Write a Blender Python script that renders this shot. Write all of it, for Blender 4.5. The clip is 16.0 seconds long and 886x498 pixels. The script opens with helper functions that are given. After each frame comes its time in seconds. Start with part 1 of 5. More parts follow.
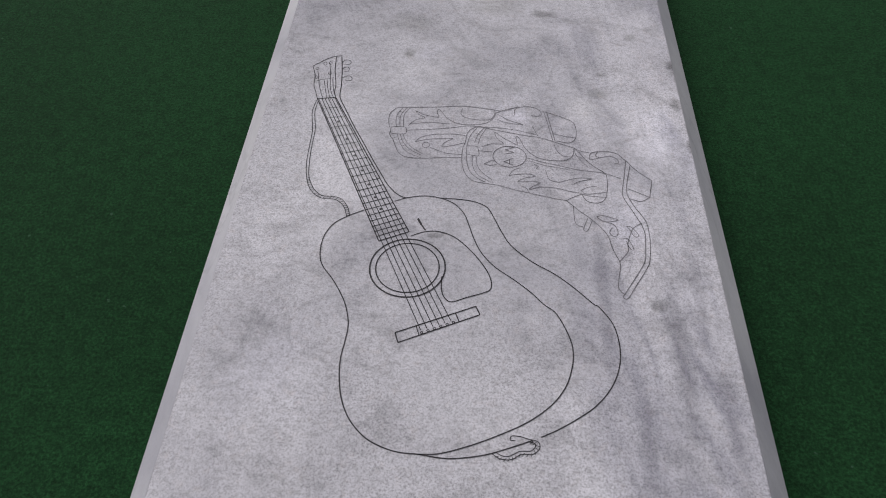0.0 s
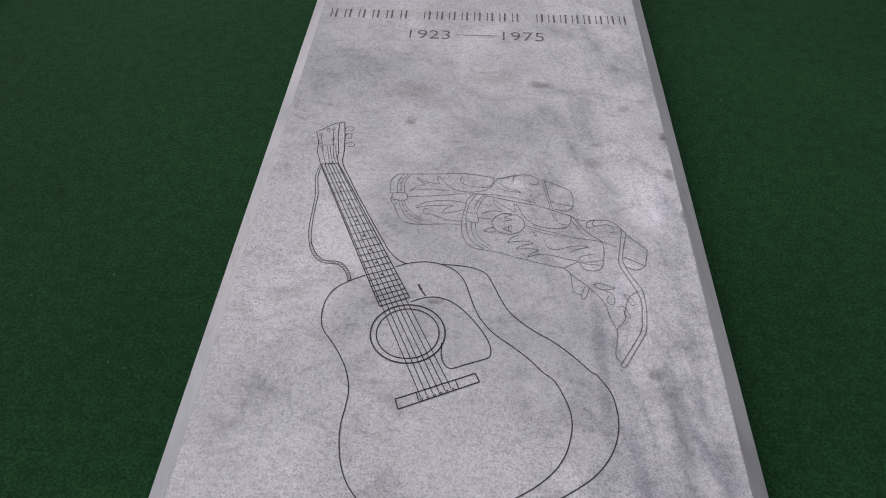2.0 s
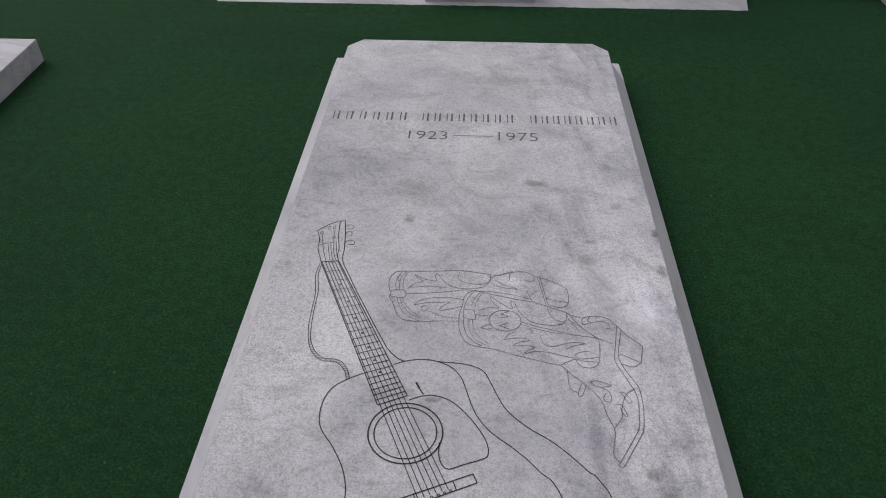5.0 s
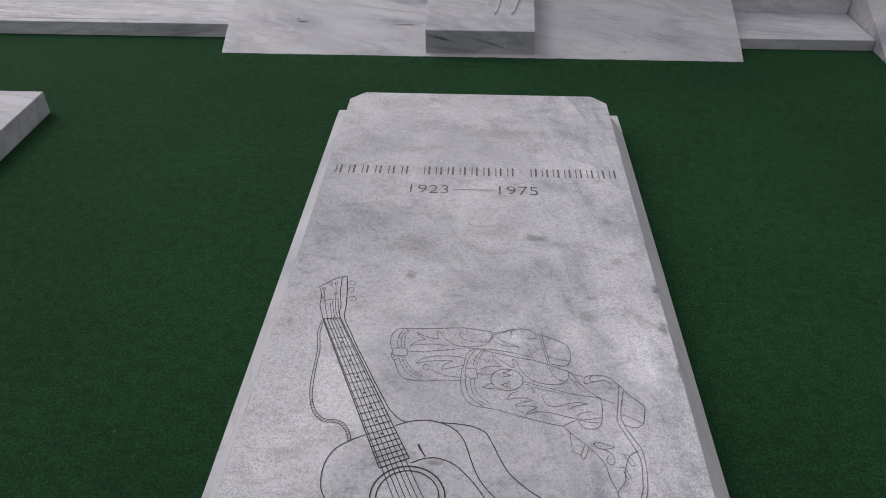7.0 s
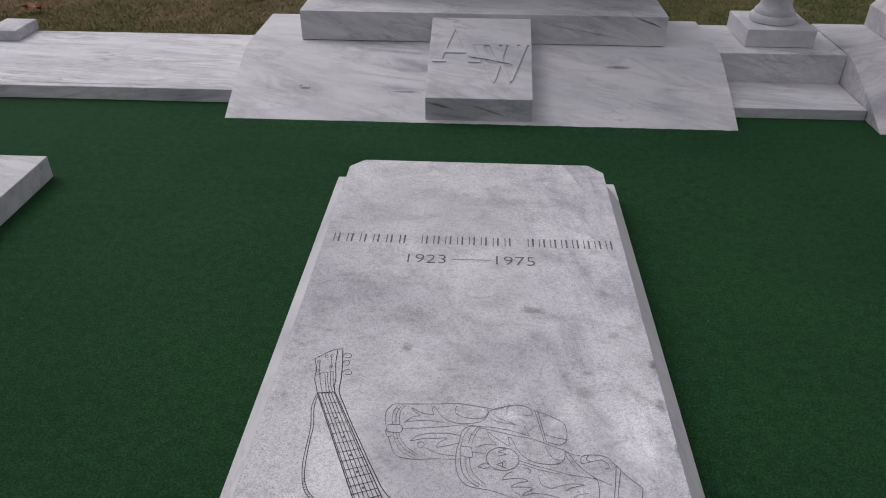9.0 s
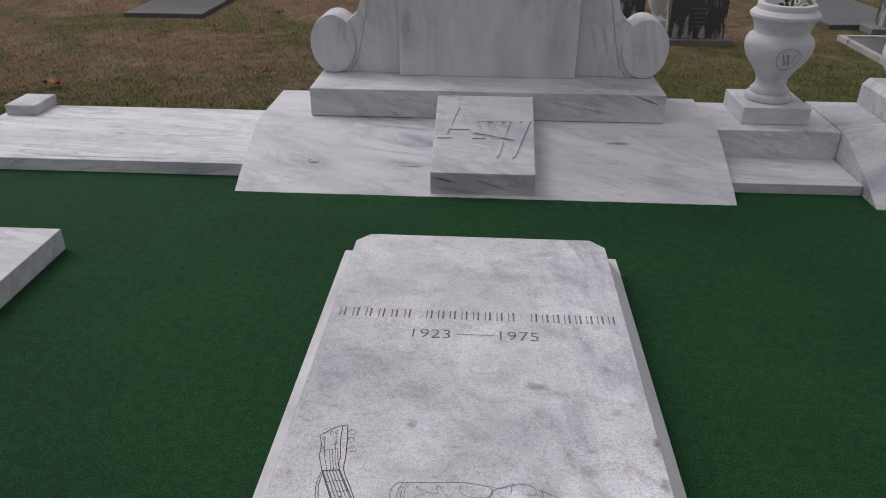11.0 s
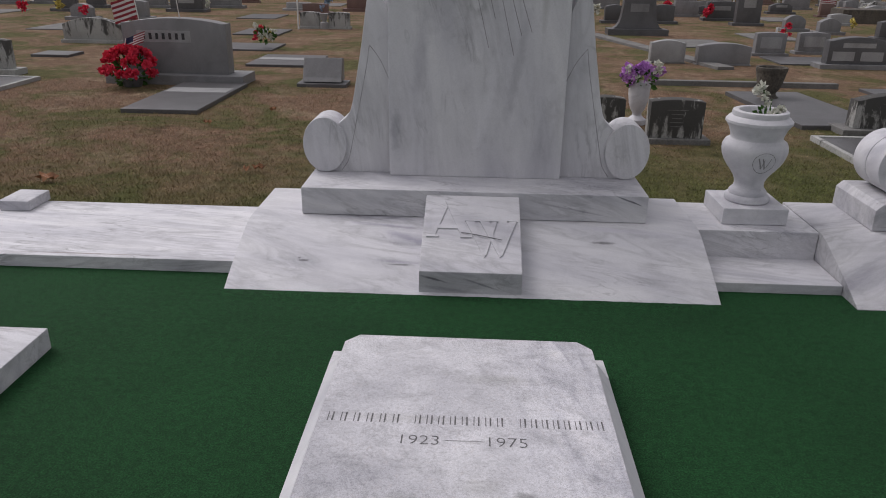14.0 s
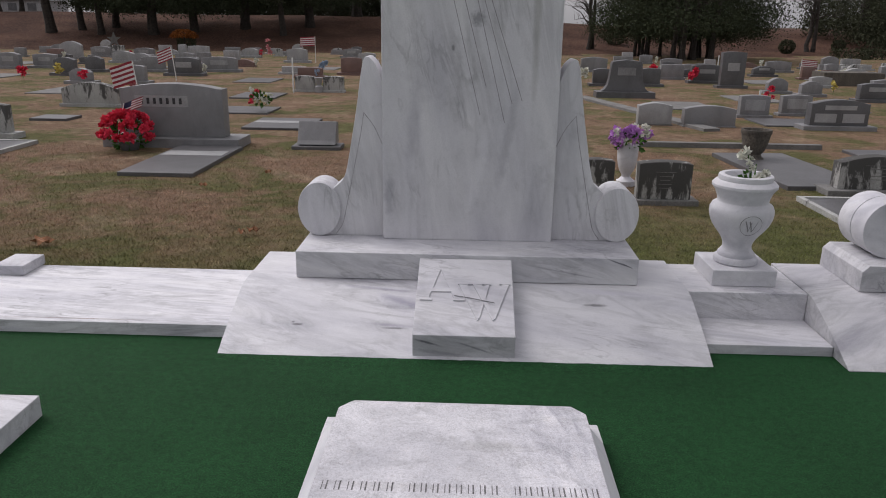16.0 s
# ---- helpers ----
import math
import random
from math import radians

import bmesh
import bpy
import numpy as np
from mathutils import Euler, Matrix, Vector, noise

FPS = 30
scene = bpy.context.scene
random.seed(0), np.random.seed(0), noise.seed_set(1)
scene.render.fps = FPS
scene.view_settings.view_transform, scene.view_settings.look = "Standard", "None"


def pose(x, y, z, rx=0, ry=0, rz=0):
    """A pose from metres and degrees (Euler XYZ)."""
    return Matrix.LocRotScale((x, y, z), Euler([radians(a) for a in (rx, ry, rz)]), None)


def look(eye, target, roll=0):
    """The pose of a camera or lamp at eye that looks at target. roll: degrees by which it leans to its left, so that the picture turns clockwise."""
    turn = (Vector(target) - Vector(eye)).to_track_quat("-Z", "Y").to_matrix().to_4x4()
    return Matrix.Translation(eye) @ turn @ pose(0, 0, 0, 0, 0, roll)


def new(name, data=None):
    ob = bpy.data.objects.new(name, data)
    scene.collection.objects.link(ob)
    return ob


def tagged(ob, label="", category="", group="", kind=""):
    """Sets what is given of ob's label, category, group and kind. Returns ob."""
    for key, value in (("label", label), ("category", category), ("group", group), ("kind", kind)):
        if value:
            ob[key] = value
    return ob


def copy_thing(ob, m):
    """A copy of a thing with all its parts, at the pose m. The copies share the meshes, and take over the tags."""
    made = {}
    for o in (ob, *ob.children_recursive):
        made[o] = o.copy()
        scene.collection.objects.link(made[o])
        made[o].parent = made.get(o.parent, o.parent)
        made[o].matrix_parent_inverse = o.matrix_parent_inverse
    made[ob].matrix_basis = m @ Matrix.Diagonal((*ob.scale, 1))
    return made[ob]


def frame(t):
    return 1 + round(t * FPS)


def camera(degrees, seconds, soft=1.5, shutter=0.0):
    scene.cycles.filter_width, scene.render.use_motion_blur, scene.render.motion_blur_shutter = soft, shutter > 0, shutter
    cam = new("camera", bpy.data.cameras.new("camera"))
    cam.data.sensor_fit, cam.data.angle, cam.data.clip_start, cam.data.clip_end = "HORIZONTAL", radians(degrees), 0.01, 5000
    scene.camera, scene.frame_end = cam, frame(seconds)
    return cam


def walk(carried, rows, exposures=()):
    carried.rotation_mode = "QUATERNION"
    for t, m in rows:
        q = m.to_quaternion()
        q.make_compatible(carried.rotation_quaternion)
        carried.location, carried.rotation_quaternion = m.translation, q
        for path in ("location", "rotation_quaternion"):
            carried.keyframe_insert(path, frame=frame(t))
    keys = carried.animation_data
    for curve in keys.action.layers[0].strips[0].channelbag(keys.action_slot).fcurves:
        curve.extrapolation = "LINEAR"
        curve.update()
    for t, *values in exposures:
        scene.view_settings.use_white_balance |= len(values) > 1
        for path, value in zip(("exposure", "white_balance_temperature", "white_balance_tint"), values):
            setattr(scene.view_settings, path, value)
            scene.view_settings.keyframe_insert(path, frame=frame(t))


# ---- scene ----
cam = camera(62.0, 16.0, soft=1.0)
PATH = [
    (0, (0.018, -0.013, 1.241), (-0.071, 1.243, -0.313), -1.4),
    (0.5, (0.015, -0.016, 1.252), (-0.068, 1.27, -0.278), -0.9),
    (1, (0.003, -0.018, 1.262), (-0.072, 1.298, -0.243), -0.3),
    (1.5, (0.003, -0.015, 1.268), (-0.073, 1.328, -0.212), -0.2),
    (2, (0.001, -0.01, 1.277), (-0.07, 1.355, -0.183), 0.1),
    (2.5, (0.002, -0.01, 1.285), (-0.067, 1.378, -0.153), 0.2),
    (3, (0.006, -0.008, 1.293), (-0.063, 1.404, -0.122), 0.1),
    (3.5, (0.008, -0.014, 1.306), (-0.064, 1.424, -0.083), 0.1),
    (4, (0.012, -0.026, 1.308), (-0.068, 1.447, -0.044), -0.1),
    (6.5, (0.002, 0.012, 1.35), (-0.078, 1.581, 0.113), -0.3),
    (7, (0.003, 0.011, 1.362), (-0.081, 1.597, 0.146), -0.2),
    (7.5, (0.005, 0.014, 1.372), (-0.08, 1.62, 0.184), 0.0),
    (8, (0.009, 0.021, 1.375), (-0.075, 1.653, 0.222), 0.1),
    (8.5, (0.01, 0.034, 1.392), (-0.076, 1.683, 0.264), 0.2),
    (9, (0.011, 0.039, 1.404), (-0.078, 1.708, 0.306), 0.2),
    (11.5, (0.008, 0.012, 1.466), (-0.098, 1.79, 0.557), 0.3),
    (12, (0.011, 0.006, 1.478), (-0.09, 1.803, 0.605), 0.4),
    (12.5, (0.01, 0.008, 1.488), (-0.084, 1.823, 0.652), 0.6),
    (13, (0.005, 0.016, 1.495), (-0.082, 1.847, 0.696), 0.9),
    (13.5, (0.003, 0.016, 1.509), (-0.079, 1.861, 0.742), 0.9),
    (14, (0.001, 0.016, 1.519), (-0.075, 1.875, 0.784), 0.9),
    (14.5, (-0.001, 0.014, 1.531), (-0.07, 1.886, 0.83), 0.9),
    (15, (-0.005, 0.008, 1.54), (-0.066, 1.893, 0.874), 0.9),
    (15.5, (-0.003, 0.0, 1.551), (-0.063, 1.898, 0.923), 0.9),
    (16, (0.0, -0.008, 1.558), (-0.061, 1.903, 0.971), 0.8),
]
EXPOSURES = [(0, -0.25, 6500, 15), (4, -0.25, 6500, 15), (9, -0.14, 6500, 15), (11.5, 0.0, 6500, 15), (13, 0.06, 6500, 15), (14.5, 0.13, 6500, 15), (16, 0.32, 6500, 15)]
walk(cam, [(t, look(eye, target, roll)) for t, eye, target, roll in PATH], EXPOSURES)


# ---- light ----
SUN_AZ, SUN_EL = radians(-60.0), radians(52.0)          # from behind the monument and a little to the left
world = bpy.data.worlds.new("overcast")
scene.world = world
world.use_nodes = True
wn = world.node_tree
wbg = wn.nodes["Background"]
sky = wn.nodes.new("ShaderNodeTexSky")
sky.sky_type, sky.sun_disc = "NISHITA", False
sky.sun_elevation, sky.sun_rotation = SUN_EL, SUN_AZ
sky.air_density, sky.dust_density, sky.ozone_density = 1.0, 4.0, 1.0
grey = wn.nodes.new("ShaderNodeHueSaturation")
grey.inputs["Saturation"].default_value = 0.22
wn.links.new(sky.outputs[0], grey.inputs["Color"])
cloud_deck = wn.nodes.new("ShaderNodeMix")
cloud_deck.data_type = "RGBA"
cloud_deck.inputs[0].default_value = 0.5
cloud_deck.inputs[7].default_value = (3.9, 3.95, 4.1, 1)
wn.links.new(grey.outputs[0], cloud_deck.inputs[6])
wn.links.new(cloud_deck.outputs[2], wbg.inputs[0])
wbg.inputs[1].default_value = 0.114
sun = new("sun", bpy.data.lights.new("sun", "SUN"))
sun.data.energy, sun.data.angle, sun.data.color = 1.22, radians(40), (1.0, 0.985, 1.0)
sun.matrix_world = look((0, 0, 0), (-math.sin(SUN_AZ) * math.cos(SUN_EL), -math.cos(SUN_AZ) * math.cos(SUN_EL), -math.sin(SUN_EL)))
sun.location = (-3, 8, 12)


# ---- materials ----
def nodes(name, rough=0.6, metal=0.0, spec=0.5):
    m = bpy.data.materials.new(name)
    m.use_nodes = True
    b = m.node_tree.nodes["Principled BSDF"]
    b.inputs["Roughness"].default_value, b.inputs["Metallic"].default_value = rough, metal
    b.inputs["Specular IOR Level"].default_value = spec
    return m, m.node_tree, b


def nd(nt, kind, **put):
    n = nt.nodes.new(kind)
    for k, v in put.items():
        n.inputs[k.replace("_", " ")].default_value = v
    return n


def coords(nt, scale=(1, 1, 1), turn=(0, 0, 0), shift_each=False):
    geo = nt.nodes.new("ShaderNodeNewGeometry")
    turned = nt.nodes.new("ShaderNodeMapping")
    turned.inputs["Rotation"].default_value = [radians(a) for a in turn]
    nt.links.new(geo.outputs["Position"], turned.inputs["Vector"])
    mp = nt.nodes.new("ShaderNodeMapping")
    mp.inputs["Scale"].default_value = scale
    nt.links.new(turned.outputs[0], mp.inputs["Vector"])
    if shift_each:
        info = nt.nodes.new("ShaderNodeObjectInfo")
        k = nt.nodes.new("ShaderNodeMath")
        k.operation = "MULTIPLY"
        k.inputs[1].default_value = 37.0
        nt.links.new(info.outputs["Random"], k.inputs[0])
        nt.links.new(k.outputs[0], mp.inputs["Location"])
    return mp.outputs[0]


def ramp(nt, fac, *stops):
    r = nt.nodes.new("ShaderNodeValToRGB")
    while len(r.color_ramp.elements) < len(stops):
        r.color_ramp.elements.new(0.5)
    for e, (p, c) in zip(r.color_ramp.elements, stops):
        e.position, e.color = p, (*((c,) * 3 if isinstance(c, float) else c), 1)
    nt.links.new(fac, r.inputs[0])
    return r.outputs[0]


def mix(nt, a, b, fac=0.5, how="MIX"):
    m = nt.nodes.new("ShaderNodeMix")
    m.data_type, m.blend_type = "RGBA", how
    for sock, v in ((m.inputs[0], fac), (m.inputs[6], a), (m.inputs[7], b)):
        if isinstance(v, (float, int)):
            sock.default_value = v
        elif isinstance(v, tuple):
            sock.default_value = (*v, 1)
        else:
            nt.links.new(v, sock)
    return m.outputs[2]


def noisy(nt, vec, scale, detail=5.0, rough=0.55, warp=0.0):
    n = nd(nt, "ShaderNodeTexNoise", Scale=scale, Detail=detail, Roughness=rough, Distortion=warp)
    nt.links.new(vec, n.inputs["Vector"])
    return n.outputs["Fac"]


def bump(nt, b, height, strength=0.3, dist=0.01):
    n = nd(nt, "ShaderNodeBump", Strength=strength, Distance=dist)
    nt.links.new(height, n.inputs["Height"])
    nt.links.new(n.outputs[0], b.inputs["Normal"])


def stain(nt, flat, col, centre, reach, shade, ragged=0.6, scale=25, turn=(0, 0, 0)):
    """A blot of its own shape: an ellipsoid with a ragged rim."""
    d = nt.nodes.new("ShaderNodeMapping")
    d.vector_type = "TEXTURE"
    d.inputs["Location"].default_value, d.inputs["Scale"].default_value = centre, reach
    d.inputs["Rotation"].default_value = [radians(k) for k in turn]
    nt.links.new(flat, d.inputs["Vector"])
    ln = nt.nodes.new("ShaderNodeVectorMath")
    ln.operation = "LENGTH"
    nt.links.new(d.outputs[0], ln.inputs[0])
    add = nt.nodes.new("ShaderNodeMath")
    add.operation = "MULTIPLY_ADD"
    add.inputs[1].default_value = ragged * 3
    nt.links.new(noisy(nt, flat, scale, 6, 0.7), add.inputs[0])
    nt.links.new(ln.outputs["Value"], add.inputs[2])
    amount = nd(nt, "ShaderNodeMapRange")
    amount.inputs[1].default_value, amount.inputs[2].default_value = 0.35 + ragged * 1.5, 1.0 + ragged * 1.5
    amount.inputs[3].default_value, amount.inputs[4].default_value = 1.0, 0.0
    nt.links.new(add.outputs[0], amount.inputs[0])
    return mix(nt, col, mix(nt, col, shade, 1.0, "MULTIPLY"), amount.outputs[0])


def marble(name, scale, turn, light=0.66, grain=0.0, veins=0.5, stretch=(1, 3.2, 1), dirt=0.3, stains=(), soft=0.5):
    """White Georgia marble: broad soft grey clouds along one direction, smoky veins, a few dark dashes, crystalline grain."""
    m, nt, b = nodes(name, 0.58, 0, 0.35)
    v = coords(nt, stretch, turn)
    flat = coords(nt)
    cloud = noisy(nt, v, scale, 5, 0.55, 0.5)
    col = ramp(nt, cloud, (0.30, (light * 0.67, light * 0.665, light * 0.725)), (0.47, (light * 0.89, light * 0.882, light * 0.925)), (0.66, (light * 1.02, light * 1.01, light * 1.035)))
    smear = ramp(nt, noisy(nt, v, scale * 1.6, 6, 0.58, 1.0), (0.40, 1.0), (0.485, 1.0 - 0.55 * veins), (0.515, 1.0 - 0.30 * veins), (0.60, 1.0))
    where = ramp(nt, noisy(nt, flat, 1.9, 4), (0.38, 0.10), (0.62, 1.0))
    col = mix(nt, col, mix(nt, col, smear, 1.0, "MULTIPLY"), where)
    dash = ramp(nt, noisy(nt, v, scale * 3.2, 5, 0.6, 0.3), (0.245, 1.0 - 1.2 * veins), (0.295, 1.0))
    col = mix(nt, col, dash, 1.0, "MULTIPLY")
    wisp = ramp(nt, noisy(nt, v, scale * 2.1, 5, 0.56, 1.2), (0.470, 1.0), (0.494, 1.0 - 0.80 * veins), (0.503, 1.0 - 0.65 * veins), (0.545, 1.0))
    some = ramp(nt, noisy(nt, flat, 2.6, 5, 0.6), (0.50, 0.0), (0.62, 0.9))
    col = mix(nt, col, mix(nt, col, wisp, 1.0, "MULTIPLY"), some)
    streaky = ramp(nt, noisy(nt, v, scale * 8.0, 5, 0.65, 0.4), (0.36, 1.0 - 0.42 * veins), (0.56, 1.0), (0.68, 1.0 + 0.12 * veins))
    col = mix(nt, col, mix(nt, col, streaky, soft, "MULTIPLY"), ramp(nt, noisy(nt, flat, 2.2, 5, 0.6, 0.5), (0.40, 0.1), (0.64, 0.95)))
    spots = ramp(nt, noisy(nt, flat, 6.5, 7, 0.72), (0.26, 0.75), (0.42, 1.0))
    col = mix(nt, col, spots, dirt, "MULTIPLY")
    fine = noisy(nt, flat, 170, 4, 0.75)
    col = mix(nt, col, ramp(nt, fine, (0.36, 1.0 - grain), (0.60, 1.0)), 1.0, "MULTIPLY")
    for args in stains:
        col = stain(nt, flat, col, *args)
    nt.links.new(col, b.inputs["Base Color"])
    bump(nt, b, fine, 0.2, 0.002)
    return m


def slab_marble():
    """The lid of the grave: honed, finely speckled, with cool grey clouds, long streaks at one side and old blots."""
    m, nt, b = nodes("marble_lid", 0.6, 0, 0.35)
    flat = coords(nt)
    long = coords(nt, (3.6, 0.8, 1), (0, 0, -12))
    cloud = noisy(nt, flat, 2.6, 6, 0.60, 0.5)
    col = ramp(nt, cloud, (0.30, (0.428, 0.426, 0.458)), (0.50, (0.556, 0.551, 0.578)), (0.68, (0.672, 0.665, 0.690)))
    patchy = ramp(nt, noisy(nt, coords(nt, (1.0, 1.7, 1), (0, 0, 12)), 9.0, 7, 0.66, 0.6), (0.33, 0.76), (0.48, 1.0), (0.66, 1.08))
    col = mix(nt, col, patchy, 0.9, "MULTIPLY")
    fine = noisy(nt, flat, 260, 3, 0.7)
    speck = ramp(nt, fine, (0.36, 0.64), (0.49, 0.97), (0.60, 1.12))
    where = ramp(nt, noisy(nt, flat, 2.4, 5), (0.36, 0.50), (0.62, 1.0))
    col = mix(nt, col, mix(nt, col, speck, 1.0, "MULTIPLY"), where)
    mid = ramp(nt, noisy(nt, flat, 95, 3, 0.65), (0.36, 0.78), (0.52, 1.02))
    col = mix(nt, col, mid, 0.8, "MULTIPLY")
    warm = ramp(nt, noisy(nt, flat, 60, 3, 0.6), (0.56, 0.0), (0.72, 0.35))
    col = mix(nt, col, mix(nt, col, (1.0, 0.93, 0.87), 1.0, "MULTIPLY"), warm)
    sep = nt.nodes.new("ShaderNodeSeparateXYZ")
    nt.links.new(flat, sep.inputs[0])
    side = ramp(nt, sep.outputs[0], (0.10, 0.0), (0.34, 1.0))
    streak = ramp(nt, noisy(nt, long, 3.4, 8, 0.66, 0.5), (0.34, (0.70, 0.70, 0.75)), (0.50, (1.04, 1.04, 1.05)), (0.64, (1.16, 1.15, 1.15)))
    col = mix(nt, col, mix(nt, col, streak, 1.0, "MULTIPLY"), side)
    wisp = ramp(nt, noisy(nt, coords(nt, (1.7, 1.2, 1), (0, 0, -14)), 3.6, 9, 0.68, 0.8), (0.470, 1.0), (0.496, 0.78), (0.503, 0.82), (0.535, 1.0))
    some = ramp(nt, noisy(nt, flat, 3.7, 5, 0.6), (0.47, 0.0), (0.62, 0.85))
    col = mix(nt, col, mix(nt, col, wisp, 1.0, "MULTIPLY"), some)
    bright = ramp(nt, noisy(nt, flat, 7.0, 7, 0.7, 0.6), (0.60, 0.0), (0.74, 0.45))
    col = mix(nt, col, (0.78, 0.765, 0.78), bright)
    for x, y, rx, ry, dark in ((0.176, 1.667, 0.045, 0.020, 0.55), (-0.160, 1.490, 0.020, 0.022, 0.7), (-0.062, 0.912, 0.020, 0.010, 0.6), (0.352, 0.762, 0.022, 0.016, 0.68), (0.468, 1.456, 0.012, 0.035, 0.45), (0.384, 1.574, 0.02, 0.02, 0.7), (0.474, 1.182, 0.012, 0.03, 0.5), (0.290, 1.352, 0.035, 0.02, 0.7), (0.460, 1.320, 0.014, 0.03, 0.6), (0.30, 1.42, 0.02, 0.012, 0.6), (0.10, 2.27, 0.17, 0.045, 0.86), (-0.20, 2.02, 0.20, 0.03, 0.90), (0.32, 2.47, 0.10, 0.045, 1.12), (0.25, 1.30, 0.07, 0.05, 1.12), (0.05, 1.70, 0.09, 0.05, 0.85), (-0.16, 1.62, 0.08, 0.05, 0.85)):
        col = stain(nt, flat, col, (x, y, 0.138), (rx, ry, 1), (dark, dark, dark * 0.98), 0.5, 40)
    for x, y, rx, ry, shade in ((0.255, 0.78, 0.016, 0.20, 0.76), (0.375, 0.66, 0.022, 0.20, 0.72), (0.425, 0.80, 0.014, 0.16, 0.80), (0.30, 0.52, 0.018, 0.14, 0.78), (0.44, 0.52, 0.02, 0.12, 0.76), (0.08, 1.30, 0.05, 0.08, 1.18), (0.40, 1.22, 0.06, 0.12, 1.16), (0.32, 0.95, 0.05, 0.10, 1.14), (-0.10, 1.50, 0.05, 0.04, 1.12), (0.10, 1.20, 0.03, 0.10, 1.14), (-0.33, 0.60, 0.10, 0.12, 1.06)):
        col = stain(nt, flat, col, (x, y, 0.138), (rx, ry, 1), (shade, shade, min(1.2, shade * 1.015)), 0.8, 14)
    nt.links.new(col, b.inputs["Base Color"])
    bump(nt, b, fine, 0.35, 0.002)
    return m


def granite(name, dark, lite, rough=0.45, lichen=0.0, scale=180, spread=0.0):
    m, nt, b = nodes(name, rough, 0, 0.5)
    flat = coords(nt)
    speck = ramp(nt, noisy(nt, flat, scale, 4, 0.8), (0.35, dark), (0.65, lite))
    big = ramp(nt, noisy(nt, coords(nt, (1, 1, 0.5)), 3.0, 6, 0.65, 0.6), (0.36, 0.62), (0.62, 1.08))
    col = mix(nt, speck, big, 0.6, "MULTIPLY")
    if lichen:
        local, height = nt.nodes.new("ShaderNodeTexCoord"), nt.nodes.new("ShaderNodeSeparateXYZ")
        nt.links.new(local.outputs["Object"], height.inputs[0])
        grown = nt.nodes.new("ShaderNodeMath")
        grown.operation = "MULTIPLY_ADD"
        grown.inputs[1].default_value = 0.45
        nt.links.new(height.outputs[2], grown.inputs[0])
        nt.links.new(noisy(nt, coords(nt, (4.6, 4.6, 1.3), (0, 0, 0), True), 1.9, 9, 0.68, 0.4), grown.inputs[2])
        streak = ramp(nt, grown.outputs[0], (0.63 - spread, 0.0), (0.70 - spread, 1.0))
        col = mix(nt, col, (0.045, 0.043, 0.04), mix(nt, (0.0, 0.0, 0.0), streak, lichen))
    nt.links.new(col, b.inputs["Base Color"])
    bump(nt, b, noisy(nt, flat, 90, 3), 0.2, 0.003)
    return m


def plain(name, col, rough=0.6, vary=0.25, scale=30, metal=0.0):
    m, nt, b = nodes(name, rough, metal)
    lo, hi = tuple(c * (1 - vary) for c in col), tuple(min(1, c * (1 + vary)) for c in col)
    nt.links.new(ramp(nt, noisy(nt, coords(nt), scale, 5, 0.65), (0.35, lo), (0.65, hi)), b.inputs["Base Color"])
    return m


def turf_material():
    m, nt, b = nodes("green_turf", 0.85, 0, 0.15)
    b.inputs["Sheen Weight"].default_value, b.inputs["Sheen Roughness"].default_value, b.inputs["Sheen Tint"].default_value = 0.04, 0.5, (0.12, 0.5, 0.2, 1)
    flat = coords(nt)
    fibre = noisy(nt, flat, 150, 6, 0.85)
    tuft = noisy(nt, flat, 60, 4, 0.7)
    col = ramp(nt, fibre, (0.38, (0.0035, 0.018, 0.005)), (0.52, (0.0102, 0.055, 0.0172)), (0.66, (0.024, 0.105, 0.034)))
    mottle = ramp(nt, noisy(nt, flat, 32, 4, 0.7), (0.36, 0.72), (0.62, 1.18))
    col = mix(nt, col, mottle, 0.8, "MULTIPLY")
    wear = ramp(nt, noisy(nt, flat, 1.6, 5), (0.35, 0.80), (0.65, 1.12))
    col = mix(nt, col, wear, 0.7, "MULTIPLY")
    pale = ramp(nt, noisy(nt, flat, 55, 2, 0.4), (0.765, 0.0), (0.785, 1.0))
    col = mix(nt, col, (0.045, 0.10, 0.06), pale)
    nt.links.new(col, b.inputs["Base Color"])
    bump(nt, b, mix(nt, fibre, tuft, 0.4), 0.9, 0.006)
    return m


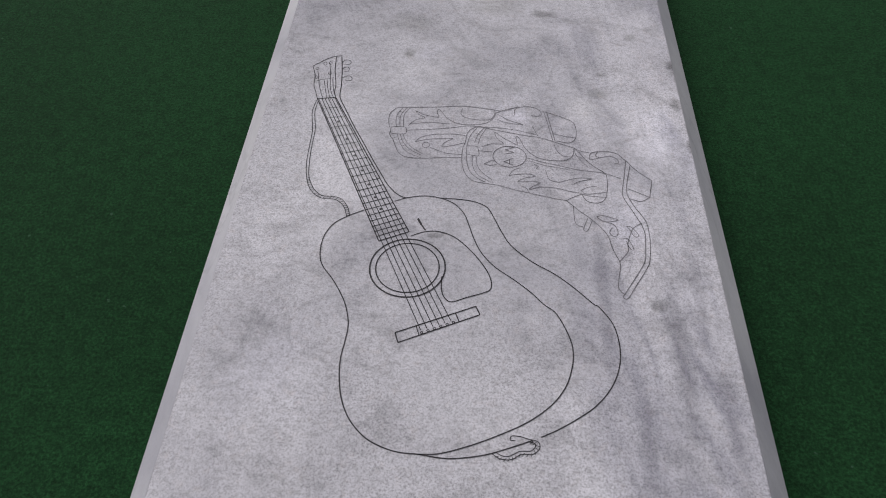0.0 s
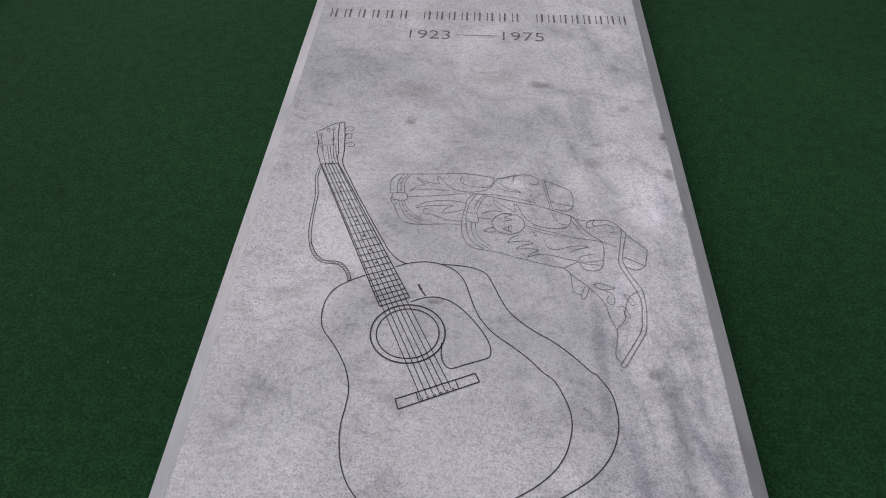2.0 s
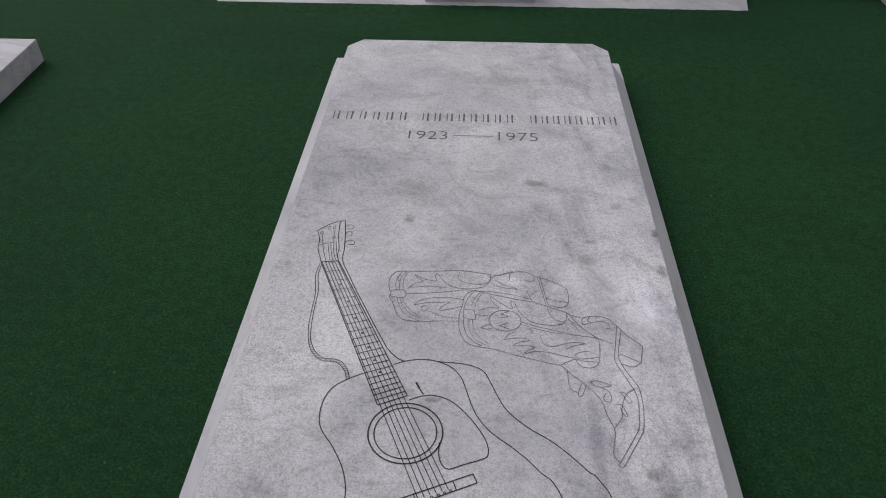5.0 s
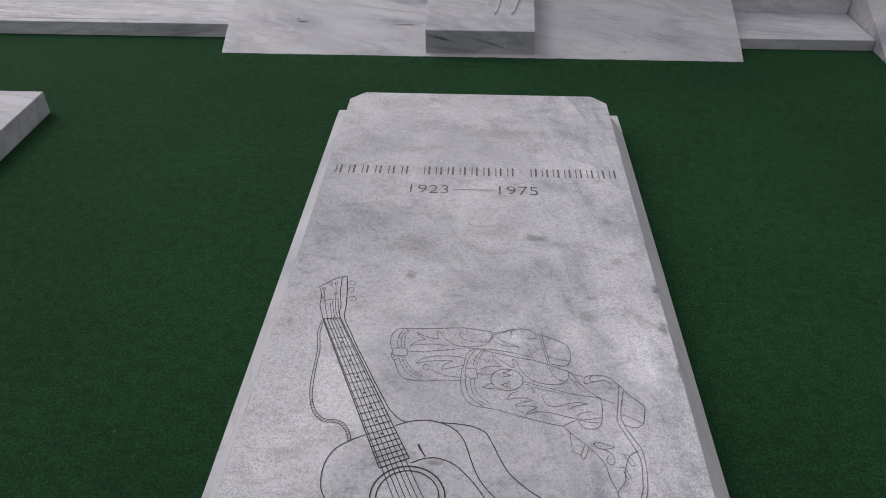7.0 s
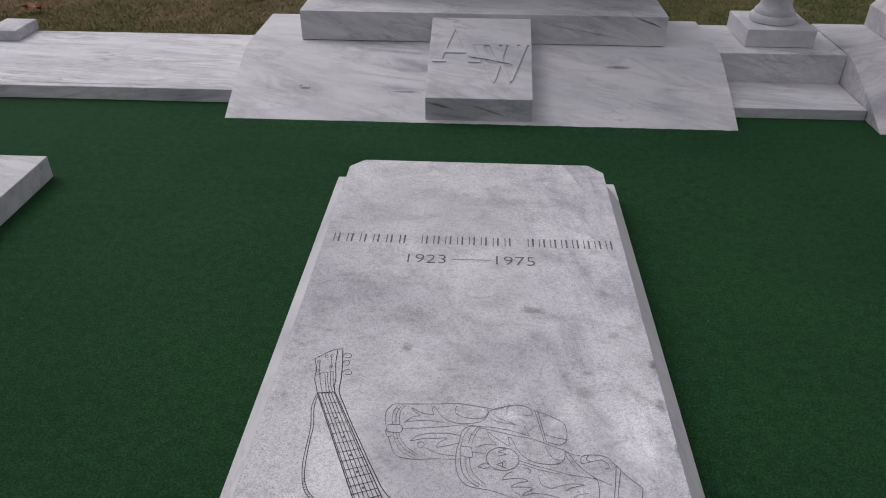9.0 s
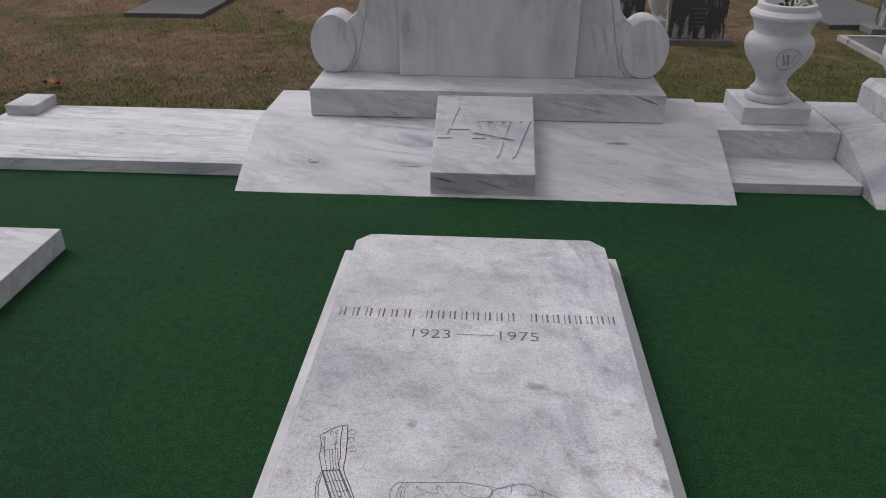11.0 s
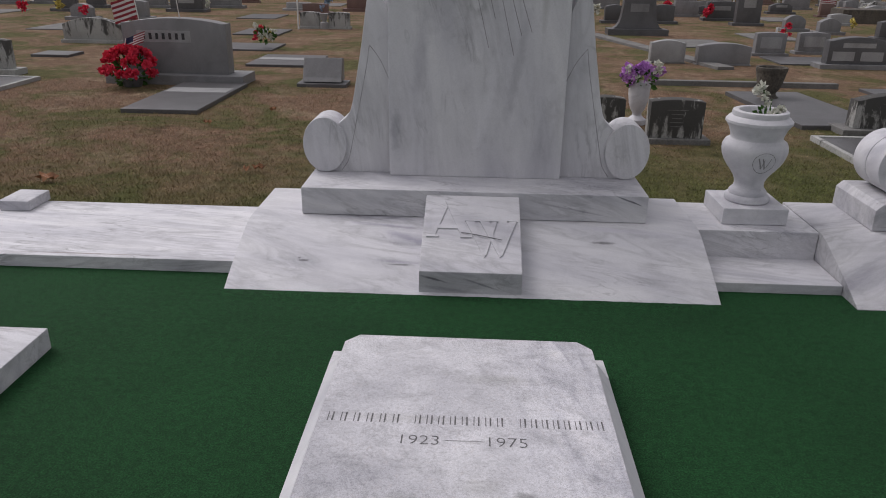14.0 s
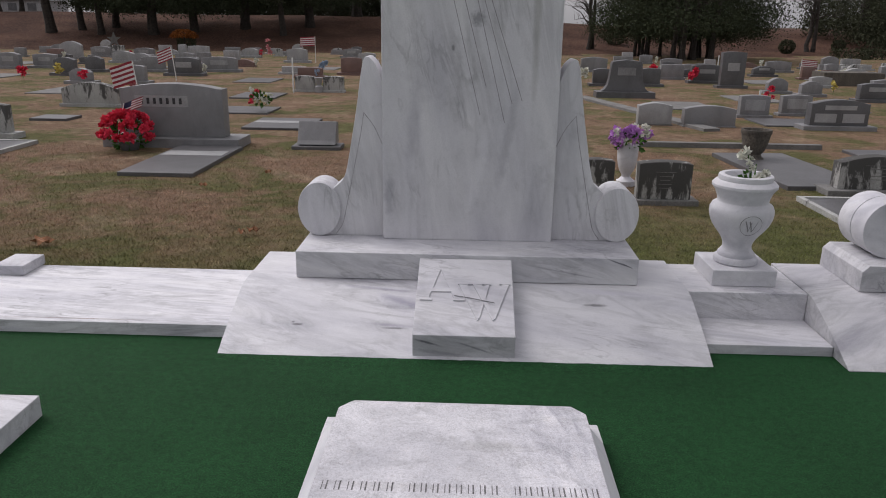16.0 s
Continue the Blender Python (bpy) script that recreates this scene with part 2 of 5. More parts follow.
def lawn_material(name="winter_lawn", blade=False):
    m, nt, b = nodes(name, 0.95, 0, 0.1)
    flat = coords(nt)
    straw = ramp(nt, noisy(nt, flat, 90, 6, 0.8), (0.33, (0.085, 0.050, 0.033)), (0.52, (0.232, 0.150, 0.100)), (0.70, (0.42, 0.292, 0.200)))
    green = ramp(nt, noisy(nt, flat, 110, 6, 0.8), (0.33, (0.042, 0.046, 0.016)), (0.55, (0.118, 0.130, 0.046)), (0.72, (0.20, 0.205, 0.085)))
    pale = ramp(nt, noisy(nt, flat, 80, 6, 0.8), (0.33, (0.15, 0.105, 0.065)), (0.52, (0.33, 0.245, 0.165)), (0.70, (0.50, 0.40, 0.285)))
    dry = ramp(nt, noisy(nt, coords(nt, (1.0, 1.0, 1)), 1.5, 7, 0.70, 0.5), (0.52, 0.0), (0.63, 0.8))
    straw = mix(nt, straw, pale, dry)
    patch = ramp(nt, noisy(nt, coords(nt, (0.8, 0.9, 1)), 0.95, 8, 0.70, 0.6), (0.46, 0.0), (0.58, 0.85))
    sep = nt.nodes.new("ShaderNodeSeparateXYZ")
    nt.links.new(flat, sep.inputs[0])
    near = nt.nodes.new("ShaderNodeMath")
    near.operation = "MULTIPLY_ADD"
    near.inputs[1].default_value = 5.0
    nt.links.new(noisy(nt, flat, 1.3, 7, 0.72), near.inputs[0])
    across = nt.nodes.new("ShaderNodeMath")
    across.operation = "MULTIPLY_ADD"
    across.inputs[1].default_value = -0.32
    nt.links.new(sep.outputs[0], across.inputs[0])
    nt.links.new(sep.outputs[1], across.inputs[2])
    nt.links.new(across.outputs[0], near.inputs[2])
    strip = nd(nt, "ShaderNodeMapRange")
    strip.inputs[1].default_value, strip.inputs[2].default_value, strip.inputs[3].default_value, strip.inputs[4].default_value = 7.2, 9.4, 0.88, 0.0
    nt.links.new(near.outputs[0], strip.inputs[0])
    col = mix(nt, mix(nt, straw, green, patch), green, strip.outputs[0])
    clod = ramp(nt, noisy(nt, flat, 8, 8, 0.78), (0.36, 0.60), (0.62, 1.12))
    col = mix(nt, col, clod, 0.85, "MULTIPLY")
    soil = ramp(nt, noisy(nt, flat, 2.6, 7, 0.7), (0.28, 0.42), (0.44, 1.0))
    col = mix(nt, col, soil, 0.8, "MULTIPLY")
    if blade:
        geo = nt.nodes.new("ShaderNodeNewGeometry")
        col = mix(nt, col, ramp(nt, geo.outputs["Random Per Island"], (0.0, 1.25), (1.0, 2.1)), 1.0, "MULTIPLY")
    nt.links.new(col, b.inputs["Base Color"])
    if not blade:
        bump(nt, b, noisy(nt, flat, 70, 6, 0.75), 0.8, 0.03)
    return m


def bank_material():
    m, nt, b = nodes("leaf_litter", 0.95, 0, 0.1)
    flat = coords(nt)
    col = ramp(nt, noisy(nt, flat, 9, 8, 0.75), (0.32, (0.032, 0.018, 0.013)), (0.52, (0.097, 0.053, 0.038)), (0.70, (0.18, 0.107, 0.075)))
    col = mix(nt, col, ramp(nt, noisy(nt, flat, 0.35, 5), (0.4, 0.6), (0.6, 1.1)), 0.8, "MULTIPLY")
    nt.links.new(col, b.inputs["Base Color"])
    bump(nt, b, noisy(nt, flat, 12, 6, 0.7), 0.8, 0.08)
    return m


def foliage(name, a, c):
    m, nt, b = nodes(name, 1.0, 0, 0.0 if "leaves" in name else 0.12)
    geo = nt.nodes.new("ShaderNodeNewGeometry")
    nt.links.new(ramp(nt, geo.outputs["Random Per Island"], (0.0, a), (1.0, c)), b.inputs["Base Color"])
    return m


LID = slab_marble()
MARBLE = marble("marble_apron", 1.3, (0, 0, 13), 0.695, 0.12, 0.42, (0.8, 3.6, 3.0), 0.6, [((-0.84, 3.42, 0.09), (0.032, 0.010, 0.1), (0.35, 0.35, 0.35), 0.5, 60), ((-0.865, 3.435, 0.09), (0.012, 0.008, 0.1), (0.45, 0.45, 0.45), 0.5, 60), ((0.68, 3.60, 0.16), (0.07, 0.012, 0.1), (0.4, 0.4, 0.4), 0.4, 40), ((-0.35, 3.41, 0.09), (0.07, 0.008, 0.1), (0.45, 0.45, 0.45), 0.4, 40), ((-0.30, 3.58, 0.15), (0.22, 0.06, 0.2), (0.80, 0.80, 0.83), 0.5, 12), ((0.9, 3.66, 0.18), (0.16, 0.025, 0.2), (0.86, 0.86, 0.88), 0.5, 14), ((-0.18, 3.252, 0.085), (0.075, 0.03, 0.008), (0.36, 0.36, 0.38), 0.45, 40, (0, 14, 0)), ((0.06, 3.252, 0.060), (0.11, 0.03, 0.007), (0.55, 0.55, 0.57), 0.45, 40, (0, 18, 0)), ((-0.10, 3.252, 0.030), (0.16, 0.03, 0.012), (0.75, 0.75, 0.77), 0.45, 30, (0, 6, 0)), ((0.0, 3.50, 0.135), (0.30, 0.012, 0.1), (0.72, 0.72, 0.74), 0.5, 20, (0, 0, 9)), ((-0.46, 3.69, 0.19), (0.24, 0.018, 0.1), (0.78, 0.77, 0.83), 0.6, 14, (0, 0, -7)), ((-0.34, 3.60, 0.16), (0.17, 0.030, 0.1), (0.76, 0.75, 0.81), 0.6, 14, (0, 0, -22)), ((-0.38, 3.43, 0.09), (0.14, 0.014, 0.1), (0.80, 0.79, 0.85), 0.6, 16, (0, 0, -4)), ((0.80, 3.70, 0.19), (0.28, 0.030, 0.1), (0.92, 0.91, 0.95), 0.6, 12, (0, 0, -5))])
MARBLE_TWIN = marble("marble_twin_apron", 1.4, (0, 0, -24), 0.58, 0.12, 0.5, (0.8, 3.6, 3.0), 0.6)
MARBLE_COPING = marble("marble_coping", 1.3, (0, 4, 7), 0.765, 0.12, 0.58, (0.7, 5.5, 6), 0.6, [((-2.0, 3.475, 0.066), (0.5, 0.008, 0.1), (0.55, 0.5, 0.45), 0.3, 30)], 0.9)
MARBLE_URN = marble("marble_urn", 2.2, (30, 0, 10), 0.69, 0.08, 0.20, (1.5, 1.5, 2.5), 0.6)
MARBLE_BASE = marble("marble_base", 1.5, (0, -16, 10), 0.685, 0.12, 0.42, (0.8, 4.0, 5.5), 0.5, [((0.83, 3.80, 0.330), (0.085, 0.3, 0.006), (0.30, 0.30, 0.33), 0.35, 40, (0, 20, 0)), ((0.87, 3.80, 0.318), (0.05, 0.3, 0.004), (0.40, 0.40, 0.42), 0.35, 40, (0, 24, 0)), ((0.55, 3.80, 0.27), (0.22, 0.3, 0.006), (0.72, 0.72, 0.74), 0.4, 30, (0, 10, 0))])
# first entry: a darker upright stripe near the right edge, fading at its ends
MARBLE_STELE = marble("marble_stele", 1.25, (0, 9, 0), 0.695, 0.10, 0.32, (2.6, 2.4, 0.55), 0.5, [((0.352, 4.085, 1.75), (0.026, 1, 0.75), (0.74, 0.74, 0.72), 0.25, 9), ((0.22, 4.085, 0.95), (0.035, 1, 0.40), (0.86, 0.86, 0.87), 0.6, 10, (0, 10, 0)), ((-0.30, 4.085, 1.05), (0.05, 1, 0.35), (0.86, 0.86, 0.88), 0.6, 10, (0, 6, 0)), ((0.05, 4.085, 0.75), (0.05, 1, 0.30), (1.10, 1.10, 1.10), 0.6, 10, (0, 12, 0)), ((-0.44, 4.085, 0.62), (0.035, 1, 0.14), (0.72, 0.72, 0.74), 0.5, 20), ((-0.18, 4.085, 1.33), (0.20, 1, 0.22), (0.84, 0.84, 0.85), 0.5, 14), ((0.04, 4.085, 1.58), (0.05, 1, 0.05), (0.55, 0.55, 0.56), 0.6, 40), ((-0.09, 4.085, 1.43), (0.012, 1, 0.02), (0.5, 0.5, 0.5), 0.5, 40)])
MARBLE_SIDE = marble("marble_sides", 1.6, (0, 0, 60), 0.68, 0.06, 0.20, (1, 2.0, 2), 0.5)
GROOVE = plain("engraved_groove", (0.040, 0.038, 0.041), 0.8, 0.5, 60)
GROOVE_FAINT = plain("shallow_groove", (0.19, 0.185, 0.195), 0.8, 0.45, 45)
GROOVE_RAY = plain("ray_groove", (0.22, 0.215, 0.22), 0.8, 0.3, 30)
# colour for the shade along the edge of the wings' sunk field
FIELD_SHADE = plain("field_edge_shade", (0.36, 0.35, 0.36), 0.8, 0.3, 30)
LETTER = plain("letter_cut", (0.14, 0.136, 0.14), 0.8, 0.5, 50)
TURF, LAWN, BANK = turf_material(), lawn_material(), bank_material()
GREY = granite("grey_granite", (0.155, 0.154, 0.158), (0.29, 0.288, 0.292))
DARK = granite("dark_granite", (0.060, 0.060, 0.063), (0.155, 0.153, 0.158))
PALE = granite("pale_granite", (0.24, 0.24, 0.24), (0.42, 0.42, 0.42))
WEATHERED = granite("weathered_marble", (0.30, 0.30, 0.285), (0.46, 0.46, 0.44), 0.8, 0.92, 60, 0.0)
WEATHERED_DARK = granite("lichened_marble", (0.30, 0.295, 0.28), (0.48, 0.475, 0.45), 0.8, 0.95, 60, 0.10)
BROWN = granite("brown_granite", (0.12, 0.07, 0.06), (0.24, 0.15, 0.13))
CONCRETE = granite("weathered_concrete", (0.12, 0.118, 0.112), (0.23, 0.225, 0.215), 0.9, 0.35, 70)
BARK = plain("bark", (0.035, 0.028, 0.023), 0.9, 0.5, 8)
LEAF_DARK = foliage("evergreen_leaves", (0.036, 0.044, 0.027), (0.056, 0.066, 0.040))
LEAF_MID = foliage("winter_leaves", (0.048, 0.052, 0.034), (0.072, 0.078, 0.050))
SHRUB_ORANGE = foliage("rust_shrub_leaves", (0.10, 0.035, 0.010), (0.30, 0.11, 0.035))
GREEN_STEM = foliage("green_leaves", (0.03, 0.075, 0.02), (0.09, 0.18, 0.05))
RED = foliage("red_petals", (0.50, 0.022, 0.055), (0.95, 0.11, 0.17))
PURPLE = foliage("purple_petals", (0.48, 0.17, 0.58), (0.86, 0.58, 0.90))
WHITE_PETAL = foliage("white_petals", (0.60, 0.60, 0.52), (0.85, 0.85, 0.78))
YELLOW = foliage("yellow_petals", (0.5, 0.38, 0.08), (0.75, 0.7, 0.3))
BLUE = foliage("pale_blue_petals", (0.22, 0.30, 0.42), (0.5, 0.58, 0.68))
PINK = foliage("pink_petals", (0.5, 0.18, 0.2), (0.7, 0.35, 0.35))
FLAG_RED = plain("flag_red", (0.25, 0.022, 0.035), 0.8, 0.15)
FLAG_WHITE = plain("flag_white", (0.62, 0.60, 0.60), 0.8, 0.1)
FLAG_BLUE = plain("flag_blue", (0.02, 0.025, 0.07), 0.8, 0.2)
POLE_WHITE = plain("white_pole", (0.7, 0.7, 0.68), 0.5, 0.1)
DEAD_LEAF = plain("dead_leaf", (0.30, 0.145, 0.075), 0.8, 0.4, 25)
MOSS_STONE = granite("mossy_stone", (0.06, 0.052, 0.042), (0.17, 0.15, 0.125), 0.95, 0.5, 40)


# ---- building helpers ----
def mesh_of(name, bm, mat, smooth=False):
    bmesh.ops.recalc_face_normals(bm, faces=bm.faces)
    me = bpy.data.meshes.new(name)
    bm.to_mesh(me)
    bm.free()
    me.materials.append(mat)
    if smooth:
        me.polygons.foreach_set("use_smooth", [True] * len(me.polygons))
        me.set_sharp_from_angle(angle=radians(38))
    return me


def part(name, bm, mat, parent, label="", smooth=False):
    ob = new(name, mesh_of(name, bm, mat, smooth))
    ob.parent = parent
    return tagged(ob, label)


def thing(name, label, category, at=(0, 0, 0), turn=0.0, group="", kind=""):
    ob = new(name)
    ob.matrix_world = pose(*at, 0, 0, turn)
    return tagged(ob, label, category, group, kind)


def solo(name, bm, mat, label, category, group="", kind="", smooth=False):
    return tagged(new(name, mesh_of(name, bm, mat, smooth)), label, category, group, kind)


def box(x0, x1, y0, y1, z0, z1, bevel=0.004, bm=None):
    own = bm is None
    bm = bm or bmesh.new()
    r = bmesh.ops.create_cube(bm, size=1.0, matrix=Matrix.LocRotScale(((x0 + x1) / 2, (y0 + y1) / 2, (z0 + z1) / 2), None, (x1 - x0, y1 - y0, z1 - z0)))
    if bevel and own:
        bmesh.ops.bevel(bm, geom=bm.edges[:], offset=bevel, segments=2, affect="EDGES", profile=0.6)
    return bm


def prism(outline, axis, a, b, bevel=0.0, segments=2):
    """A closed outline in the plane across axis, drawn out from a to b. axis x: (y, z); y: (x, z); z: (x, y)."""
    bm = bmesh.new()

    def at(p, d):
        return {"x": (d, p[0], p[1]), "y": (p[0], d, p[1]), "z": (p[0], p[1], d)}[axis]

    lo, hi = ([bm.verts.new(at(p, d)) for p in outline] for d in (a, b))
    n = len(outline)
    bm.faces.new(lo), bm.faces.new(hi[::-1])
    for i in range(n):
        bm.faces.new((lo[i], hi[i], hi[(i + 1) % n], lo[(i + 1) % n]))
    if bevel:
        bmesh.ops.recalc_face_normals(bm, faces=bm.faces)
        sharp = [e for e in bm.edges if e.calc_face_angle(0) > 0.45]
        bmesh.ops.bevel(bm, geom=sharp, offset=bevel, segments=segments, affect="EDGES", profile=0.6)
    return bm


def lathe(profile, steps=40, centre=(0, 0)):
    """A turned body from (radius, height) pairs, closed below and above."""
    bm = bmesh.new()
    rings = [[bm.verts.new((centre[0] + r * math.cos(2 * math.pi * k / steps), centre[1] + r * math.sin(2 * math.pi * k / steps), z)) for k in range(steps)] for r, z in profile]
    for a, b in zip(rings, rings[1:]):
        for k in range(steps):
            bm.faces.new((a[k], a[(k + 1) % steps], b[(k + 1) % steps], b[k]))
    bm.faces.new(rings[0]), bm.faces.new(rings[-1])
    return bm


def smooth_line(pts, per=6):
    """A Catmull-Rom line through the points."""
    P = [Vector((*p, 0)) if len(p) == 2 else Vector(p) for p in pts]
    if len(P) < 3:
        return P
    P = [2 * P[0] - P[1], *P, 2 * P[-1] - P[-2]]
    out = []
    for a, b, c, d in zip(P, P[1:], P[2:], P[3:]):
        for k in range(per):
            t = k / per
            out.append(0.5 * (2 * b + (c - a) * t + (2 * a - 5 * b + 4 * c - d) * t * t + (3 * b - a - 3 * c + d) * t ** 3))
    return out + [P[-2]]


def ribbon(bm, line, width, lift, plane="z"):
    """A narrow strip along a line, for the floor of a cut groove or an edge's painted shade: in the level plane, or
    upright in the plane y = lift.
    """
    pairs = []
    for i, p in enumerate(line):
        d = (line[min(i + 1, len(line) - 1)] - line[max(i - 1, 0)])
        d = d.normalized() if d.length else Vector((1, 0, 0))
        n = Vector((-d.y, d.x, 0)) * width / 2
        pairs.append([(q.x, q.y, lift) if plane == "z" else (q.x, lift, q.y) for q in (p + n, p - n)])
    verts = [[bm.verts.new(q) for q in pq] for pq in pairs]
    for a, b in zip(verts, verts[1:]):
        bm.faces.new((a[0], a[1], b[1], b[0]))


def tube(bm, line, radii, sides=7):
    """A round limb along a line, with a radius at each of its points."""
    rings = []
    for i, p in enumerate(line):
        d = (line[min(i + 1, len(line) - 1)] - line[max(i - 1, 0)]).normalized()
        u = d.cross(Vector((0.31, 0.87, 0.13))).normalized()
        w = d.cross(u)
        rings.append([bm.verts.new(p + radii[i] * (u * math.cos(2 * math.pi * k / sides) + w * math.sin(2 * math.pi * k / sides))) for k in range(sides)])
    for a, b in zip(rings, rings[1:]):
        for k in range(sides):
            bm.faces.new((a[k], a[(k + 1) % sides], b[(k + 1) % sides], b[k]))
    bm.faces.new(rings[0][::-1]), bm.faces.new(rings[-1])


# ---- ground ----
def ground_height(x, y):
    """Level among the graves, then a low bank of leaf litter under the trees."""
    k = min(1.0, max(0.0, (y - 40.0 - 0.12 * x) / 14.0))
    return -0.012 + (1.9 if x < 2 else 1.9 - min(0.7, 0.05 * (x - 2))) * k * k * (3 - 2 * k)


def ground():
    bm = bmesh.new()
    xs = [-420, -200, -90, -60, *range(-44, 45, 2), 60, 90, 200, 420]
    ys = [-60, -20, -4, 0, 4, 8, 14, 20, 26, 32, *[36 + 1.5 * k for k in range(16)], 66, 80, 120, 400]
    V = [[bm.verts.new((x, y, ground_height(x, y) + (0.10 * noise.noise((x * 0.2, y * 0.2, 0)) if y > 42 else 0))) for x in xs] for y in ys]
    for r, s in zip(V, V[1:]):
        for i in range(len(xs) - 1):
            bm.faces.new((r[i], r[i + 1], s[i + 1], s[i]))
    ob = solo("ground", bm, LAWN, "winter cemetery lawn, straw brown with dull green patches", "ground", kind="structure", smooth=True)
    ob.data.materials.append(BANK)
    for f in ob.data.polygons:
        c = f.center
        f.material_index = 1 if c.y - 0.12 * c.x > 40.5 else 0


ground()
turf = solo("turf", box(-6.5, 6.5, -5.0, 3.62, -0.03, 0.0, 0), TURF, "dark green artificial turf carpet laid between the graves", "turf", kind="structure")


# the turf's cut edge, a little wavy, where it meets the marble
b = bmesh.new()
rows = []
for k in range(241):
    x = -1.25 + 2.5 * k / 240
    d = 0.006 * noise.noise((x * 9, 0, 3)) + 0.004 * noise.noise((x * 31, 1, 3))
    rows.append([b.verts.new(p) for p in ((x, 3.10, -0.002), (x, 3.222 + d, 0.006), (x, 3.232 + d, 0.005), (x, 3.234 + d, -0.004))])
for p, q in zip(rows, rows[1:]):
    for i in range(3):
        b.faces.new((p[i], q[i], q[i + 1], p[i + 1]))
solo("turf_edge", b, TURF, "slightly wavy cut edge of green turf against marble", "turf", kind="structure", smooth=True)


# bare damp soil where the lawn meets the marble
SOIL = plain("damp_soil", (0.035, 0.024, 0.017), 0.95, 0.5, 40)


def soil_strip(x0, x1, y):
    b = bmesh.new()
    rows = []
    n = int((x1 - x0) / 0.02)
    for k in range(n + 1):
        x = x0 + (x1 - x0) * k / n
        d = 0.045 + 0.030 * noise.noise((x * 6, y, 5)) + 0.015 * noise.noise((x * 25, y, 5))
        rows.append([b.verts.new(p) for p in ((x, y - 0.02, 0.004), (x, y + 0.02, 0.010), (x, y + max(0.025, d), 0.002), (x, y + max(0.03, d) + 0.02, -0.02))])
    for p, q in zip(rows, rows[1:]):
        for i in range(3):
            b.faces.new((p[i], q[i], q[i + 1], p[i + 1]))
    solo("soil_strip", b, SOIL, "dark bare soil along the back of the marble", "soil", kind="structure", smooth=True)


soil_strip(-2.87, -1.2, 4.315)
soil_strip(-1.19, 1.19, 4.43)
soil_strip(1.2, 4.2, 4.265)


# ---- the grave with the guitar ----
grave = thing("grave_slab", "white marble ledger stone engraved with a guitar and boots, lying on green turf", "grave")
HX, HO, ZT, ZO, Y0, Y1 = 0.474, 0.53, 0.138, 0.066, 0.365, 2.57
part("lid", prism([(-HX, Y0 - 0.02), (HX, Y0 - 0.02), (HX, 2.512), (0.423, Y1), (-0.423, Y1), (-HX, 2.512)], "z", 0.02, ZT, 0.003), LID, grave, "honed speckled marble lid with clipped back corners")
for s in (-1, 1):
    part("side_slope", prism([(s * (HX + 0.0015), ZT - 0.004), (s * HO, ZO), (s * HO, 0.0), (s * (HX + 0.0015), 0.0)], "y", Y0, 2.422, 0.003), MARBLE_SIDE, grave, "bevelled marble side")
    part("corner_block", prism([(s * (HX + 0.0015), 2.426), (s * HO, 2.426), (s * (HO - 0.002), 2.555), (s * (HX + 0.0015), 2.555)], "z", 0.0, ZO + 0.004, 0.004), MARBLE, grave)


def groove(bm, width, *pts):
    """One engraved line of the lid: its width and its points in millimetres."""
    ribbon(bm, smooth_line([(x / 1000, y / 1000) for x, y in pts]), width / 1000, ZT + 0.0008)


def straight(bm, width, *pts):
    for p, q in zip(pts, pts[1:]):
        ribbon(bm, [Vector((*p, 0)), Vector((*q, 0))], width / 1000, ZT + 0.0008)


def ring(bm, width, cx, cy, rx, ry, steps=48):
    ribbon(bm, [Vector((cx + rx * math.cos(2 * math.pi * k / steps), cy + ry * math.sin(2 * math.pi * k / steps), 0)) for k in range(steps + 1)], width / 1000, ZT + 0.0008)


bm = bmesh.new()
groove(bm, 2.1, (-209, 973), (-242, 954), (-267, 932), (-280, 899), (-281, 860), (-272, 830), (-248, 798), (-228, 766), (-214, 736), (-205, 699), (-206, 664), (-209, 630), (-206, 591), (-196, 550), (-178, 515), (-151, 487), (-123, 472), (-95, 464), (-63, 462))
groove(bm, 2.1, (-63, 462), (-32, 464), (8, 476), (52, 494), (107, 522), (149, 555), (174, 589), (186, 622), (191, 655), (186, 689), (166, 736), (144, 756), (122, 781), (91, 809), (53, 840), (28, 873), (14, 905), (4, 937), (-8, 971), (-29, 997), (-57, 1011), (-89, 1016), (-124, 1010), (-150, 999))
groove(bm, 2.1, (-57, 1011), (-18, 1009), (14, 1003), (38, 989), (52, 962), (67, 926), (86, 891), (124, 854), (166, 826), (201, 795), (233, 761), (243, 754), (265, 717), (272, 671), (267, 631), (251, 593), (223, 558), (189, 532), (157, 512), (131, 499))
groove(bm, 2.2, (117, 493), (79, 478), (44, 466), (8, 459), (-23, 457), (-63, 462))
groove(bm, 2.2, (-110, 908), (-86, 919), (-59, 922), (-25, 909), (10, 874), (37, 834), (48, 806), (47, 786), (33, 777), (2, 765), (-23, 755), (-36, 763), (-43, 782), (-44, 812))
groove(bm, 1.4, (53, 468), (66, 460), (84, 460), (99, 469), (117, 470), (128, 480), (126, 491), (111, 495), (96, 499), (84, 499), (82, 492), (90, 492))
groove(bm, 1.4, (58, 471), (70, 465), (82, 466), (97, 474), (113, 475), (121, 482), (120, 488), (109, 491))
